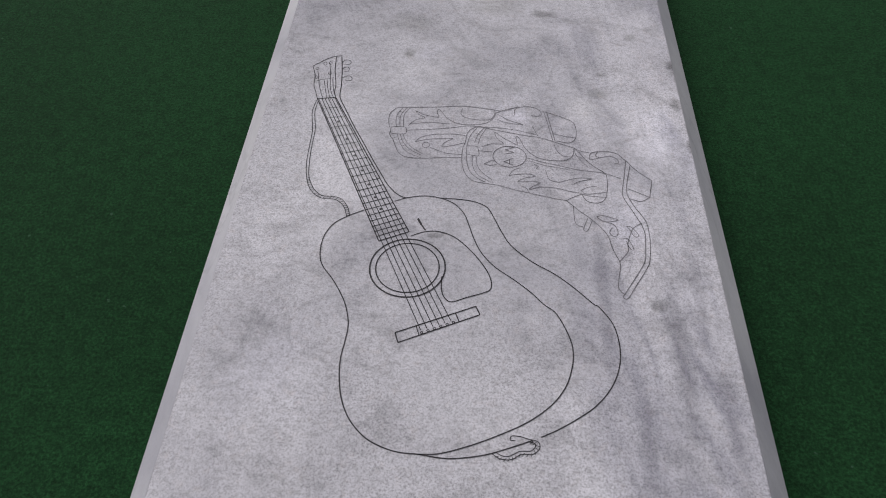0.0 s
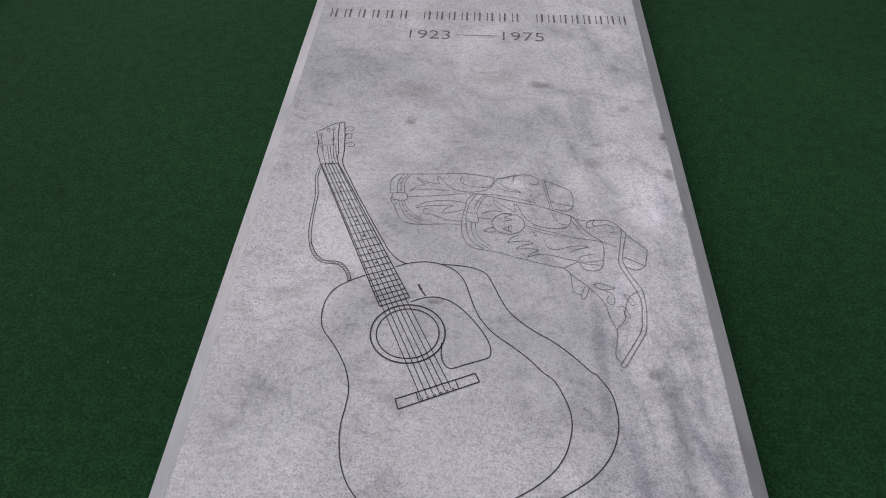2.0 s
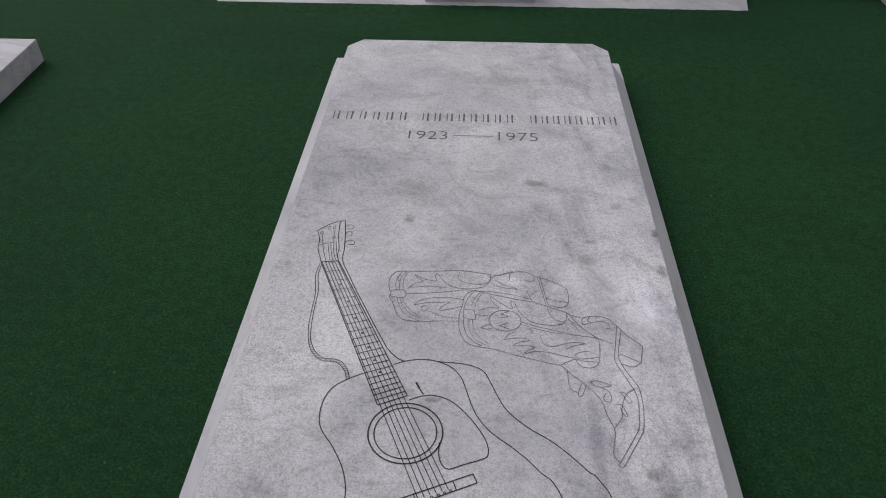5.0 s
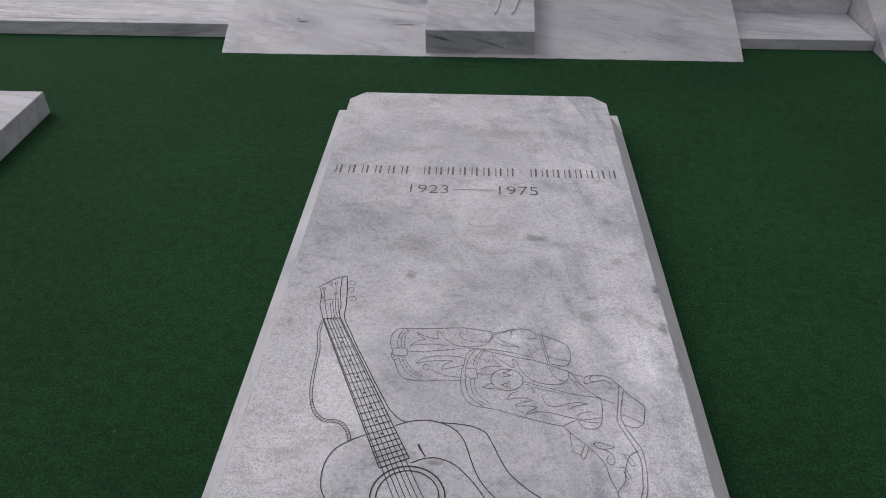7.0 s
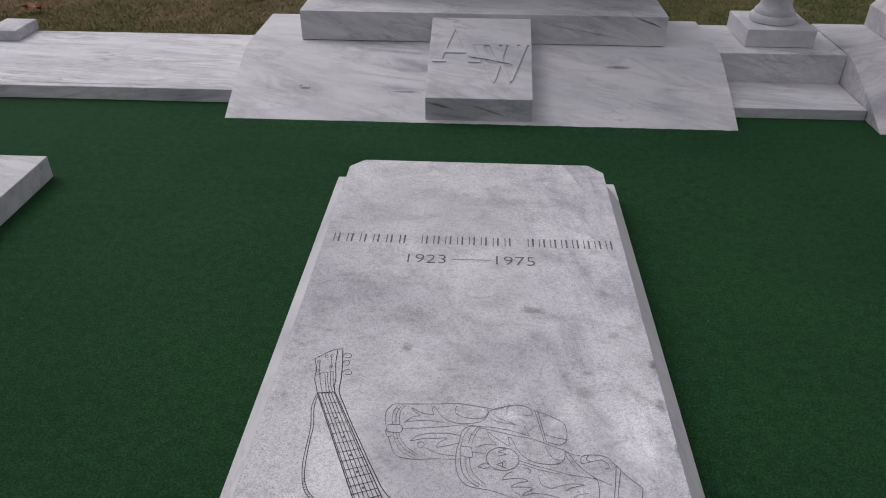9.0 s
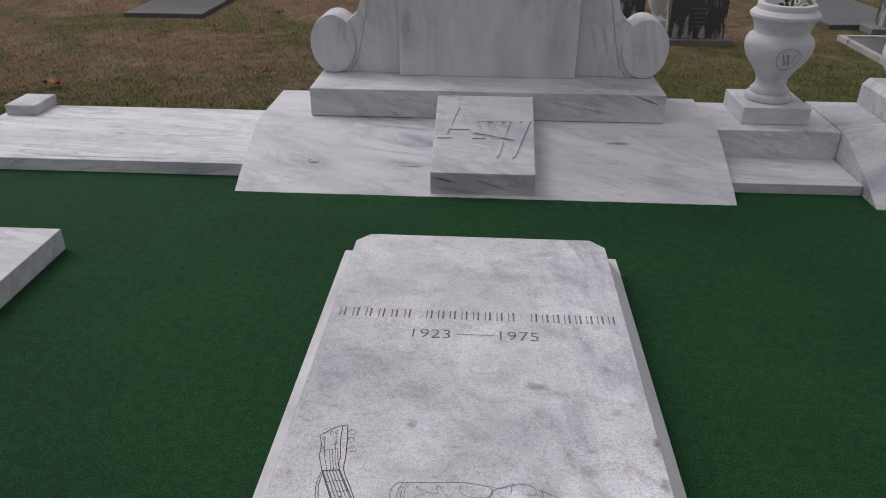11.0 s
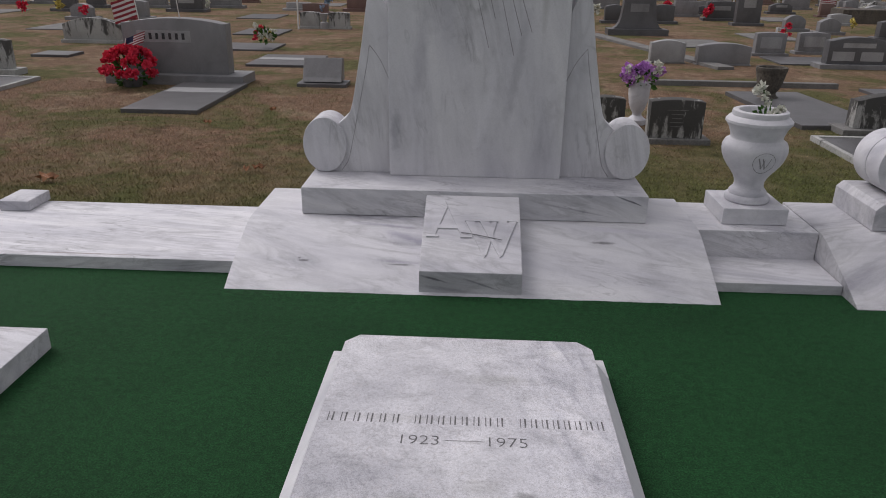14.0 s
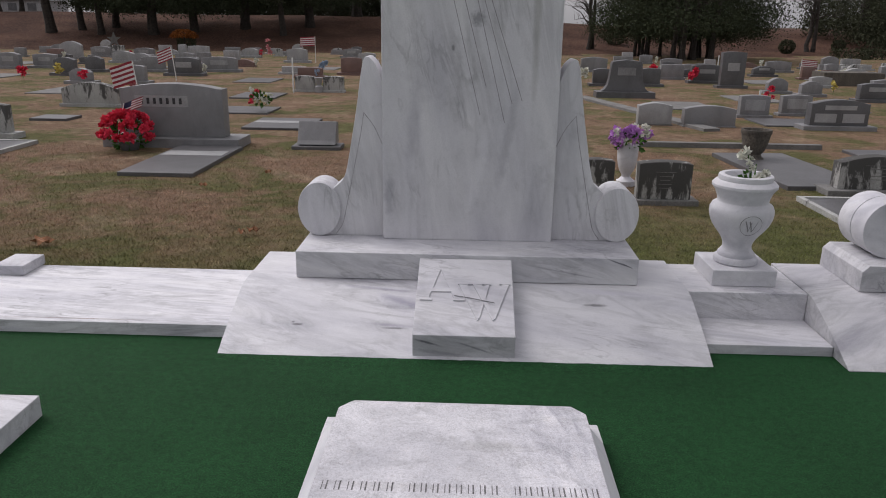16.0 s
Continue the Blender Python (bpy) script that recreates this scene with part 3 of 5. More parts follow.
groove(bm, 2.2, (-324, 1474), (-316, 1421), (-310, 1366), (-309, 1334), (-304, 1312), (-284, 1270), (-261, 1221), (-233, 1167), (-206, 1114), (-183, 1071), (-170, 1047), (-152, 1024), (-136, 1012), (-126, 1009))
groove(bm, 1.8, (-337, 1474), (-333, 1421), (-323, 1365), (-323, 1342), (-317, 1320))
groove(bm, 1.8, (-389, 1435), (-376, 1447), (-360, 1462), (-341, 1474), (-324, 1477))
groove(bm, 1.6, (-389, 1435), (-378, 1399), (-375, 1363), (-366, 1336), (-359, 1314))
groove(bm, 1.3, (-372, 1377), (-360, 1384), (-348, 1386), (-332, 1392))
groove(bm, 1.2, (-376, 1423), (-370, 1400), (-361, 1359), (-345, 1310))
groove(bm, 1.2, (-353, 1380), (-346, 1350), (-336, 1311))
groove(bm, 1.2, (-347, 1385), (-340, 1351), (-328, 1311))
groove(bm, 1.2, (-350, 1449), (-343, 1411), (-334, 1351), (-321, 1316))
groove(bm, 1.2, (-334, 1388), (-327, 1351), (-320, 1327))
groove(bm, 1.4, (-320, 1450), (-313, 1460), (-302, 1459), (-298, 1450), (-303, 1444), (-314, 1444))
groove(bm, 1.4, (-316, 1421), (-312, 1431), (-303, 1433), (-299, 1424), (-302, 1415), (-310, 1416))
groove(bm, 1.4, (-311, 1391), (-304, 1398), (-294, 1399), (-288, 1391), (-290, 1383), (-304, 1383))
groove(bm, 1.0, (-365, 1445), (-361, 1451), (-356, 1445), (-360, 1439), (-365, 1445))
groove(bm, 1.0, (-352, 1448), (-349, 1454), (-344, 1448), (-347, 1442), (-352, 1448))
groove(bm, 1.0, (-381, 1424), (-377, 1430), (-372, 1424), (-376, 1419), (-381, 1424))
groove(bm, 1.0, (-348, 1408), (-344, 1414), (-339, 1409), (-343, 1403), (-348, 1408))
groove(bm, 1.0, (-378, 1392), (-375, 1398), (-370, 1392), (-373, 1387), (-378, 1392))
groove(bm, 1.5, (-360, 1308), (-363, 1266), (-353, 1208), (-351, 1161), (-349, 1107), (-342, 1064), (-331, 1032), (-316, 1012), (-299, 1002), (-274, 1000), (-260, 991), (-249, 975), (-242, 953))
groove(bm, 1.5, (-356, 1303), (-357, 1266), (-347, 1209), (-346, 1161), (-343, 1108), (-337, 1064), (-326, 1037), (-313, 1019), (-298, 1009), (-272, 1007), (-256, 998), (-243, 978), (-236, 955))
nut, end = [(-0.359, 1.314), (-0.317, 1.32)], [(-0.171, 0.893), (-0.114, 0.919)]
lerp = lambda p, q, k: (p[0] + (q[0] - p[0]) * k, p[1] + (q[1] - p[1]) * k)
straight(bm, 2.3, nut[0], end[0], end[1], nut[1], nut[0])
for k in range(1, 20):
    f = (1 - 2 ** (-k / 12)) / (1 - 2 ** (-20 / 12))
    straight(bm, 1.1 + 0.9 * f, lerp(nut[0], end[0], f), lerp(nut[1], end[1], f))
for k in range(6):
    straight(bm, 1.7, lerp(nut[0], nut[1], 0.06 + 0.176 * k), lerp((-0.075, 0.692), (-0.022, 0.713), k / 5))
ring(bm, 3.0, -0.110, 0.831, 0.0715, 0.0690)
ring(bm, 2.4, -0.110, 0.831, 0.0600, 0.0585)
straight(bm, 2.4, (-0.120, 0.685), (0.021, 0.747), (0.029, 0.729), (-0.113, 0.665), (-0.120, 0.685))
straight(bm, 1.8, (-0.084, 0.701), (-0.077, 0.681))
straight(bm, 2.2, (-0.015, 0.731), (-0.008, 0.713))
for k in range(6):
    ring(bm, 1.6, *lerp((-0.073, 0.687), (-0.018, 0.711), k / 5), 0.0022, 0.0022, 8)
for k in range(3, 16, 2):
    f = (1 - 2 ** (-(k - 0.5) / 12)) / (1 - 2 ** (-20 / 12))
    ring(bm, 2.0, *lerp(lerp(nut[0], end[0], f), lerp(nut[1], end[1], f), 0.5), 0.0018, 0.0018, 8)


def twist(bm, line, step, wide):
    """Short slanting cuts across a rope."""
    L = smooth_line([(x / 1000, y / 1000) for x, y in line], 8)
    gone = 0.0
    for p, q in zip(L, L[1:]):
        gone += (q - p).length
        if gone > step:
            gone = 0.0
            d = (q - p).normalized()
            n = Vector((-d.y, d.x, 0)) * wide / 2
            straight(bm, 1.0, (p - n - d * 0.002)[:2], (p + n + d * 0.002)[:2])


twist(bm, ((-339, 1064), (-328, 1035), (-315, 1015), (-298, 1006), (-273, 1004), (-258, 994), (-246, 976), (-239, 954)), 0.0055, 0.006)
twist(bm, ((56, 466), (68, 460), (83, 460), (98, 468), (115, 469), (124, 478), (123, 487), (110, 490)), 0.0055, 0.006)
straight(bm, 4.5, (-0.099, 0.954), (-0.091, 0.938))
straight(bm, 3.0, (-0.091, 0.938), (-0.082, 0.924))
part("guitar_engraving", bm, GROOVE, grave, "guitar cut into the stone in thin dark lines")
bm = bmesh.new()
groove(bm, 1.5, (-173, 1287), (-166, 1289), (-133, 1291), (-79, 1294), (-22, 1299), (3, 1296), (40, 1290), (70, 1285), (90, 1294), (104, 1301))
groove(bm, 1.6, (-173, 1287), (-185, 1268), (-186, 1244), (-182, 1221))
groove(bm, 1.5, (-179, 1213), (-176, 1223), (-150, 1224), (-144, 1217), (-143, 1208), (-149, 1201), (-175, 1202), (-179, 1213))
groove(bm, 1.4, (-179, 1211), (-180, 1200), (-173, 1187), (-163, 1191))
groove(bm, 1.6, (-172, 1187), (-164, 1163), (-155, 1142), (-141, 1130), (-119, 1126), (-100, 1125))
groove(bm, 1.1, (-100, 1125), (-69, 1129), (-18, 1131))
groove(bm, 1.2, (-158, 1288), (-168, 1267), (-170, 1245), (-167, 1224))
groove(bm, 1.2, (-149, 1288), (-159, 1267), (-161, 1245), (-159, 1224))
groove(bm, 1.2, (-141, 1288), (-152, 1268), (-153, 1246), (-151, 1224))
groove(bm, 1.2, (-163, 1199), (-153, 1169), (-138, 1145), (-106, 1127))
groove(bm, 1.2, (-156, 1199), (-148, 1175), (-131, 1152), (-107, 1136))
groove(bm, 1.2, (-150, 1200), (-143, 1181), (-127, 1158), (-101, 1138))
groove(bm, 1.2, (-165, 1277), (-155, 1272))
groove(bm, 1.2, (-170, 1261), (-160, 1253))
groove(bm, 1.2, (-158, 1180), (-147, 1185))
groove(bm, 1.2, (-149, 1162), (-138, 1170))
groove(bm, 1.3, (-128, 1279), (-120, 1267), (-106, 1256), (-125, 1249), (-141, 1229))
groove(bm, 1.3, (-128, 1279), (-111, 1268), (-90, 1261), (-74, 1260), (-79, 1275), (-75, 1286), (-67, 1274), (-54, 1255), (-33, 1240), (-2, 1236), (30, 1242), (46, 1256), (54, 1276))
groove(bm, 1.3, (-22, 1291), (-25, 1272), (-16, 1261), (4, 1254), (24, 1253), (41, 1256), (51, 1272), (51, 1286))
groove(bm, 1.2, (-143, 1213), (-100, 1217), (-48, 1224), (-9, 1232), (20, 1231))
groove(bm, 1.1, (-135, 1235), (-89, 1241), (-49, 1237))
groove(bm, 1.3, (-122, 1177), (-109, 1192), (-86, 1201), (-60, 1204), (-34, 1204), (-10, 1199))
groove(bm, 1.3, (-122, 1177), (-91, 1186), (-59, 1189), (-40, 1190), (-55, 1178), (-62, 1163), (-33, 1170), (-14, 1177))
groove(bm, 1.2, (-103, 1174), (-95, 1176), (-89, 1167), (-98, 1158), (-105, 1165), (-103, 1174))
groove(bm, 1.1, (-88, 1160), (-53, 1144), (-19, 1140))
groove(bm, 1.3, (50, 1276), (76, 1290), (96, 1296))
groove(bm, 1.4, (96, 1271), (99, 1294), (126, 1302), (148, 1293), (156, 1277), (146, 1269), (133, 1272))
groove(bm, 1.5, (168, 1287), (173, 1251), (183, 1190))
groove(bm, 1.3, (161, 1287), (168, 1250), (178, 1190))
groove(bm, 1.6, (164, 1284), (180, 1278), (202, 1267), (227, 1248), (229, 1204), (214, 1185), (186, 1190))
groove(bm, 1.3, (179, 1213), (206, 1205), (227, 1201))
groove(bm, 1.2, (57, 1274), (83, 1254), (115, 1240), (76, 1246), (57, 1256))
groove(bm, 1.1, (19, 1229), (63, 1228), (108, 1219), (146, 1207))
groove(bm, 1.1, (134, 1237), (146, 1204))
groove(bm, 1.5, (20, 1231), (4, 1225), (-8, 1209), (-12, 1180), (-17, 1158), (-18, 1122), (-14, 1097), (-6, 1077), (6, 1064), (21, 1058))
groove(bm, 1.4, (12, 1225), (0, 1204), (-7, 1177), (-9, 1150), (-6, 1114), (1, 1089), (16, 1071), (33, 1060))
groove(bm, 1.2, (-7, 1168), (12, 1167), (16, 1160), (17, 1138), (-8, 1142))
groove(bm, 1.2, (28, 1226), (15, 1204), (8, 1178))
groove(bm, 1.2, (33, 1224), (22, 1201), (16, 1175))
groove(bm, 1.1, (5, 1196), (16, 1189))
groove(bm, 1.1, (10, 1208), (21, 1203))
groove(bm, 1.1, (4, 1138), (6, 1106), (18, 1080), (41, 1062))
groove(bm, 1.1, (12, 1138), (15, 1110), (27, 1087), (48, 1066))
groove(bm, 1.3, (20, 1231), (44, 1223), (83, 1213), (122, 1204), (147, 1200), (173, 1190), (191, 1182), (210, 1174), (222, 1169), (235, 1160), (253, 1156))
groove(bm, 1.4, (24, 1166), (44, 1176), (70, 1177), (58, 1192), (52, 1208), (54, 1212), (70, 1196), (89, 1182), (101, 1175), (98, 1197), (101, 1201), (107, 1192), (115, 1170), (127, 1151), (145, 1136), (170, 1129), (201, 1130), (218, 1144), (222, 1167))
groove(bm, 1.1, (180, 1179), (186, 1158), (198, 1144), (213, 1141))
groove(bm, 1.1, (17, 1153), (32, 1152), (47, 1151))
groove(bm, 1.3, (30, 1113), (45, 1124), (55, 1123))
groove(bm, 1.3, (30, 1113), (42, 1110), (57, 1112))
groove(bm, 1.3, (82, 1081), (92, 1097), (105, 1104))
groove(bm, 1.3, (82, 1081), (101, 1085), (121, 1087), (137, 1081), (116, 1075), (101, 1064), (124, 1065), (147, 1063), (130, 1050), (125, 1042), (148, 1050), (178, 1048), (202, 1041), (229, 1035))
groove(bm, 1.3, (159, 1099), (163, 1080), (167, 1071), (185, 1065), (204, 1072), (228, 1079), (254, 1077), (228, 1069), (215, 1060))
groove(bm, 1.2, (120, 1135), (151, 1124), (188, 1114), (230, 1102), (279, 1095), (314, 1080))
groove(bm, 1.1, (126, 1126), (157, 1114), (206, 1103))
groove(bm, 1.5, (135, 1116), (144, 1110), (139, 1101))
groove(bm, 1.2, (21, 1058), (58, 1052), (94, 1040), (124, 1032), (153, 1024), (177, 1018), (198, 1014))
groove(bm, 1.5, (198, 1014), (212, 1023), (229, 1033))
groove(bm, 1.1, (124, 1032), (118, 1045), (108, 1051))
groove(bm, 1.4, (229, 1043), (239, 1034), (261, 1036), (282, 1041))
groove(bm, 1.4, (230, 1033), (248, 1028), (280, 1026))
groove(bm, 1.2, (229, 1043), (245, 1053), (263, 1056))
groove(bm, 1.6, (229, 1035), (238, 1016), (249, 1010), (266, 1011), (278, 1024), (284, 1054), (285, 1087), (279, 1098), (262, 1113), (245, 1133), (234, 1153), (222, 1169))
groove(bm, 1.2, (222, 1169), (227, 1144), (249, 1110))
groove(bm, 1.1, (225, 1147), (239, 1136))
groove(bm, 1.6, (254, 1133), (255, 1149), (261, 1156), (272, 1159), (297, 1160), (315, 1152), (326, 1137), (331, 1132))
groove(bm, 1.4, (254, 1133), (277, 1141), (296, 1146), (310, 1139), (314, 1127), (304, 1123))
groove(bm, 1.6, (272, 1159), (267, 1146), (274, 1141))
groove(bm, 1.8, (329, 1132), (320, 1080), (313, 1042), (315, 1023), (327, 993), (334, 975), (340, 960), (344, 946), (346, 927), (343, 898), (338, 864), (324, 837), (301, 799), (288, 779))
groove(bm, 1.8, (337, 1120), (326, 1072), (322, 1047), (324, 1028), (334, 1001), (344, 981), (352, 961), (354, 935), (353, 906), (347, 864), (339, 845), (317, 808), (298, 776))
groove(bm, 1.5, (288, 779), (292, 774), (298, 776))
groove(bm, 1.6, (331, 1132), (347, 1107), (377, 1076))
groove(bm, 1.8, (377, 1076), (367, 1029))
groove(bm, 1.5, (367, 1029), (348, 1017), (325, 1024))
groove(bm, 1.4, (367, 1029), (345, 1041), (325, 1052))
groove(bm, 1.6, (198, 1014), (209, 1002), (222, 987), (243, 967), (264, 941), (275, 919), (279, 895), (285, 875), (290, 860), (290, 844), (285, 822), (282, 802), (286, 790), (293, 784))
groove(bm, 1.5, (211, 999), (213, 954), (228, 944))
groove(bm, 1.5, (238, 968), (228, 940), (231, 934), (236, 936), (246, 961))
groove(bm, 1.4, (255, 972), (267, 976), (284, 971), (297, 965), (279, 960), (266, 962), (255, 972))
groove(bm, 1.4, (271, 960), (288, 952), (294, 936), (291, 924), (282, 924), (278, 933), (284, 945))
groove(bm, 1.5, (290, 860), (307, 883), (310, 893))
groove(bm, 1.5, (343, 959), (325, 945), (316, 925), (310, 904), (310, 893))
groove(bm, 1.4, (312, 950), (321, 947), (333, 929), (329, 922), (323, 926), (318, 940), (312, 950))
groove(bm, 1.4, (301, 916), (311, 917), (320, 893), (316, 890), (311, 898), (308, 911))
straight(bm, 1.6, (0.072, 1.122), (0.092, 1.133))
straight(bm, 1.6, (0.072, 1.122), (0.092, 1.112))
straight(bm, 1.6, (0.084, 1.128), (0.084, 1.117))
straight(bm, 1.6, (0.075, 1.17), (0.093, 1.166))
straight(bm, 1.6, (0.093, 1.166), (0.075, 1.158))
straight(bm, 1.6, (0.075, 1.158), (0.093, 1.151))
straight(bm, 1.6, (0.093, 1.151), (0.075, 1.145))
ring(bm, 1.7, 0.084, 1.138, 0.0355, 0.032)
part("boots_engraving", bm, GROOVE_FAINT, grave, "pair of cowboy boots cut in faint thin lines")


def bars(count, x0, x1, y, height, parent, mat):
    """A name as plain upright bars, a stout and a slim one for each letter."""
    step = (x1 - x0) / count
    for k in range(count):
        x = x0 + (k + 0.5) * step
        b = bmesh.new()
        for d, w in ((-0.0075, 0.0030), (0.0075, 0.0052)):
            ribbon(b, [Vector((x + d, y, 0)), Vector((x + d, y + height, 0))], w, ZT + 0.0008)
        part("letter_bar", b, mat, parent)


for count, x0, x1 in ((6, -0.456, -0.203), (8, -0.172, 0.129), (8, 0.166, 0.447)):
    bars(count, x0, x1, 1.990, 0.048, grave, LETTER)


def lettering(text, size, m, mat, parent, name, thick=0.0):
    """Words in the built-in font as a flat mesh."""
    cu = bpy.data.curves.new(name, "FONT")
    cu.body, cu.size, cu.extrude, cu.resolution_u, cu.offset = text, size, thick, 3, -0.014 * size
    ob = bpy.data.objects.new(name, cu)
    me = bpy.data.meshes.new_from_object(ob)
    bpy.data.objects.remove(ob)
    me.materials.clear()
    me.materials.append(mat)
    out = new(name, me)
    out.parent = parent
    out.matrix_basis = m
    return out


def fit_years(text, x0, x1, y, h):
    ob = lettering(text, 1.0, Matrix(), LETTER, grave, "year_inscription")
    xs, ys = [v.co.x for v in ob.data.vertices], [v.co.y for v in ob.data.vertices]
    kx, ky = (x1 - x0) / (max(xs) - min(xs)), h / (max(ys) - min(ys))
    ob.matrix_basis = Matrix.Translation((x0 - kx * min(xs), y - ky * min(ys), ZT + 0.0008)) @ Matrix.Diagonal((kx, ky, 1, 1))


fit_years("1923", -0.197, -0.080, 1.884, 0.045)
fit_years("1975", 0.074, 0.192, 1.886, 0.046)
b = bmesh.new()
ribbon(b, [Vector((-0.061, 1.908, 0)), Vector((0.057, 1.908, 0))], 0.0026, ZT + 0.0008)
part("dash", b, GROOVE_RAY, grave)

# ---- the neighbouring grave ----
left_grave = thing("grave_slab", "plain white marble ledger stone lying on green turf", "grave")
part("lid", box(-2.772, -1.712, 0.43, 2.615, 0.0, 0.092, 0.004), MARBLE, left_grave)

# ---- the curved marble apron and the monument ----
PROFILE = [(3.235, 0.0), (3.236, 0.004), (3.32, 0.046), (3.42, 0.090), (3.52, 0.130), (3.62, 0.170), (3.68, 0.191), (3.73, 0.201), (3.80, 0.2045), (4.26, 0.207), (4.26, 0.0)]
solo("apron", prism(PROFILE, "x", -1.197, 1.197, 0.003), MARBLE, "white veined marble apron sloping up from the turf", "marble apron", kind="structure", smooth=True)
solo("apron_of_the_twin", prism(PROFILE, "x", 1.832, 4.22, 0.003), MARBLE_TWIN, "white veined marble apron of the neighbouring monument", "marble apron", kind="structure", smooth=True)
solo("coping", box(-2.875, -1.199, 3.435, 4.31, -0.02, 0.066, 0.004), MARBLE_COPING, "low streaked white marble coping along the turf", "coping", kind="structure")
solo("step_lower", box(1.199, 1.830, 3.40, 3.78, -0.02, 0.050, 0.004), MARBLE, "low white marble step", "step", kind="structure")
solo("step_upper", box(1.199, 1.830, 3.745, 4.22, -0.02, 0.200, 0.004), MARBLE_BASE, "grey veined marble step carrying an urn", "step", kind="structure")
solo("corner_stone", prism([(-2.84, 4.10), (-2.655, 4.10), (-2.655, 4.34), (-2.84, 4.34)], "z", 0.066, 0.128, 0.008), MARBLE_BASE, "small flat grey marble block on the coping", "corner stone")

monument = thing("monument", "tall white marble monument with scrolled side wings on a marble base", "monument")
part("base", box(-0.927, 0.935, 3.80, 4.42, 0.207, 0.356, 0.004), MARBLE_BASE, monument, "grey veined base block")
part("stele", box(-0.478, 0.490, 4.085, 4.36, 0.356, 2.75, 0.006), MARBLE_STELE, monument, "upright marble panel with clouded grey veins")
b = bmesh.new()
for (xa, za), (xb, zb) in (((-0.290, 2.45), (0.062, 1.075)), ((-0.245, 2.45), (0.092, 1.225)), ((-0.16, 2.45), (0.198, 1.035)), ((-0.165, 2.45), (0.236, 1.138)), ((-0.16, 2.45), (0.289, 1.157))):
    ribbon(b, [Vector((xa, za, 0)), Vector((xb, zb, 0))], 0.0032, 4.0842, "y")
part("ray_engraving", b, GROOVE_RAY, monument, "thin engraved rays")
for s in (-1, 1):
    mid = 0.005
    fx = lambda x: mid + s * x
    edge = smooth_line([(0.480, 1.22), (0.515, 1.32), (0.545, 1.362), (0.572, 1.376), (0.590, 1.355), (0.606, 1.28), (0.634, 1.09), (0.668, 0.90), (0.690, 0.78), (0.716, 0.695), (0.770, 0.640)], 4)
    outline = [(fx(p.x), p.y) for p in edge] + [(fx(0.83), 0.60), (fx(0.83), 0.356), (fx(0.480), 0.356)]
    wing = part("wing", prism(outline, "y", 4.142, 4.33, 0.005), MARBLE_STELE, monument, "side wing with a sunk field", True)
    inner = smooth_line([(0.484, 0.885), (0.535, 0.995), (0.592, 1.072)], 5) + smooth_line([(0.592, 1.072), (0.612, 0.95), (0.660, 0.72), (0.703, 0.52), (0.727, 0.425), (0.768, 0.362)], 5)
    # strip paints the shade at the field's edge; the wing face stays flat
    b = bmesh.new()
    ribbon(b, [Vector((fx(p.x), p.y, 0)) for p in inner], 0.0045, 4.1408, "y")
    part("field_line", b, FIELD_SHADE, wing)
    sc = bmesh.new()
    n = 40
    rim = [(fx(0.858) + 0.125 * math.cos(2 * math.pi * k / n), 0.515 + 0.159 * math.sin(2 * math.pi * k / n)) for k in range(n)]
    part("scroll", prism(rim, "y", 4.115, 4.335, 0.008), MARBLE_STELE, monument, "rounded marble scroll", True)

plaque = thing("monogram_block", "sloping white marble block with a raised monogram against the monument", "plaque")
part("block", prism([(3.252, 0.004), (3.252, 0.122), (3.799, 0.335), (3.799, 0.195), (3.70, 0.195), (3.26, 0.02)], "x", -0.246, 0.250, 0.004), MARBLE, plaque)
SLOPE = Matrix.Translation((0, 3.252, 0.1225)) @ Euler((math.atan2(0.213, 0.547), 0, 0)).to_matrix().to_4x4()


def raised(outlines, name):
    """A letter in low relief; where strokes cross, one lies a hair above the other."""
    bm = bmesh.new()
    for j, o in enumerate(outlines):
        lo, hi = ([bm.verts.new((x, y, z)) for x, y in o] for z in (-0.002, 0.0048 + 0.0005 * j))
        n = len(o)
        bm.faces.new(hi)
        for i in range(n):
            bm.faces.new((lo[i], lo[(i + 1) % n], hi[(i + 1) % n], hi[i]))
    bmesh.ops.recalc_face_normals(bm, faces=bm.faces)
    bmesh.ops.transform(bm, matrix=SLOPE, verts=bm.verts)
    part(name, bm, MARBLE, plaque, "letter carved in low relief")


def leg(x0, y0, x1, y1, w, foot=None):
    f = w if foot is None else foot
    return [(x0 - f / 2, y0), (x0 + f / 2, y0), (x1 + w / 2, y1), (x1 - w / 2, y1)]


raised([leg(-0.196, 0.262, -0.138, 0.500, 0.026), leg(-0.030, 0.262, -0.121, 0.534, 0.044), [(-0.178, 0.312), (-0.062, 0.312), (-0.070, 0.340), (-0.166, 0.340)], [(-0.227, 0.246), (-0.165, 0.246), (-0.165, 0.262), (-0.227, 0.262)], [(-0.056, 0.246), (0.002, 0.246), (0.002, 0.262), (-0.056, 0.262)]], "raised_letter")
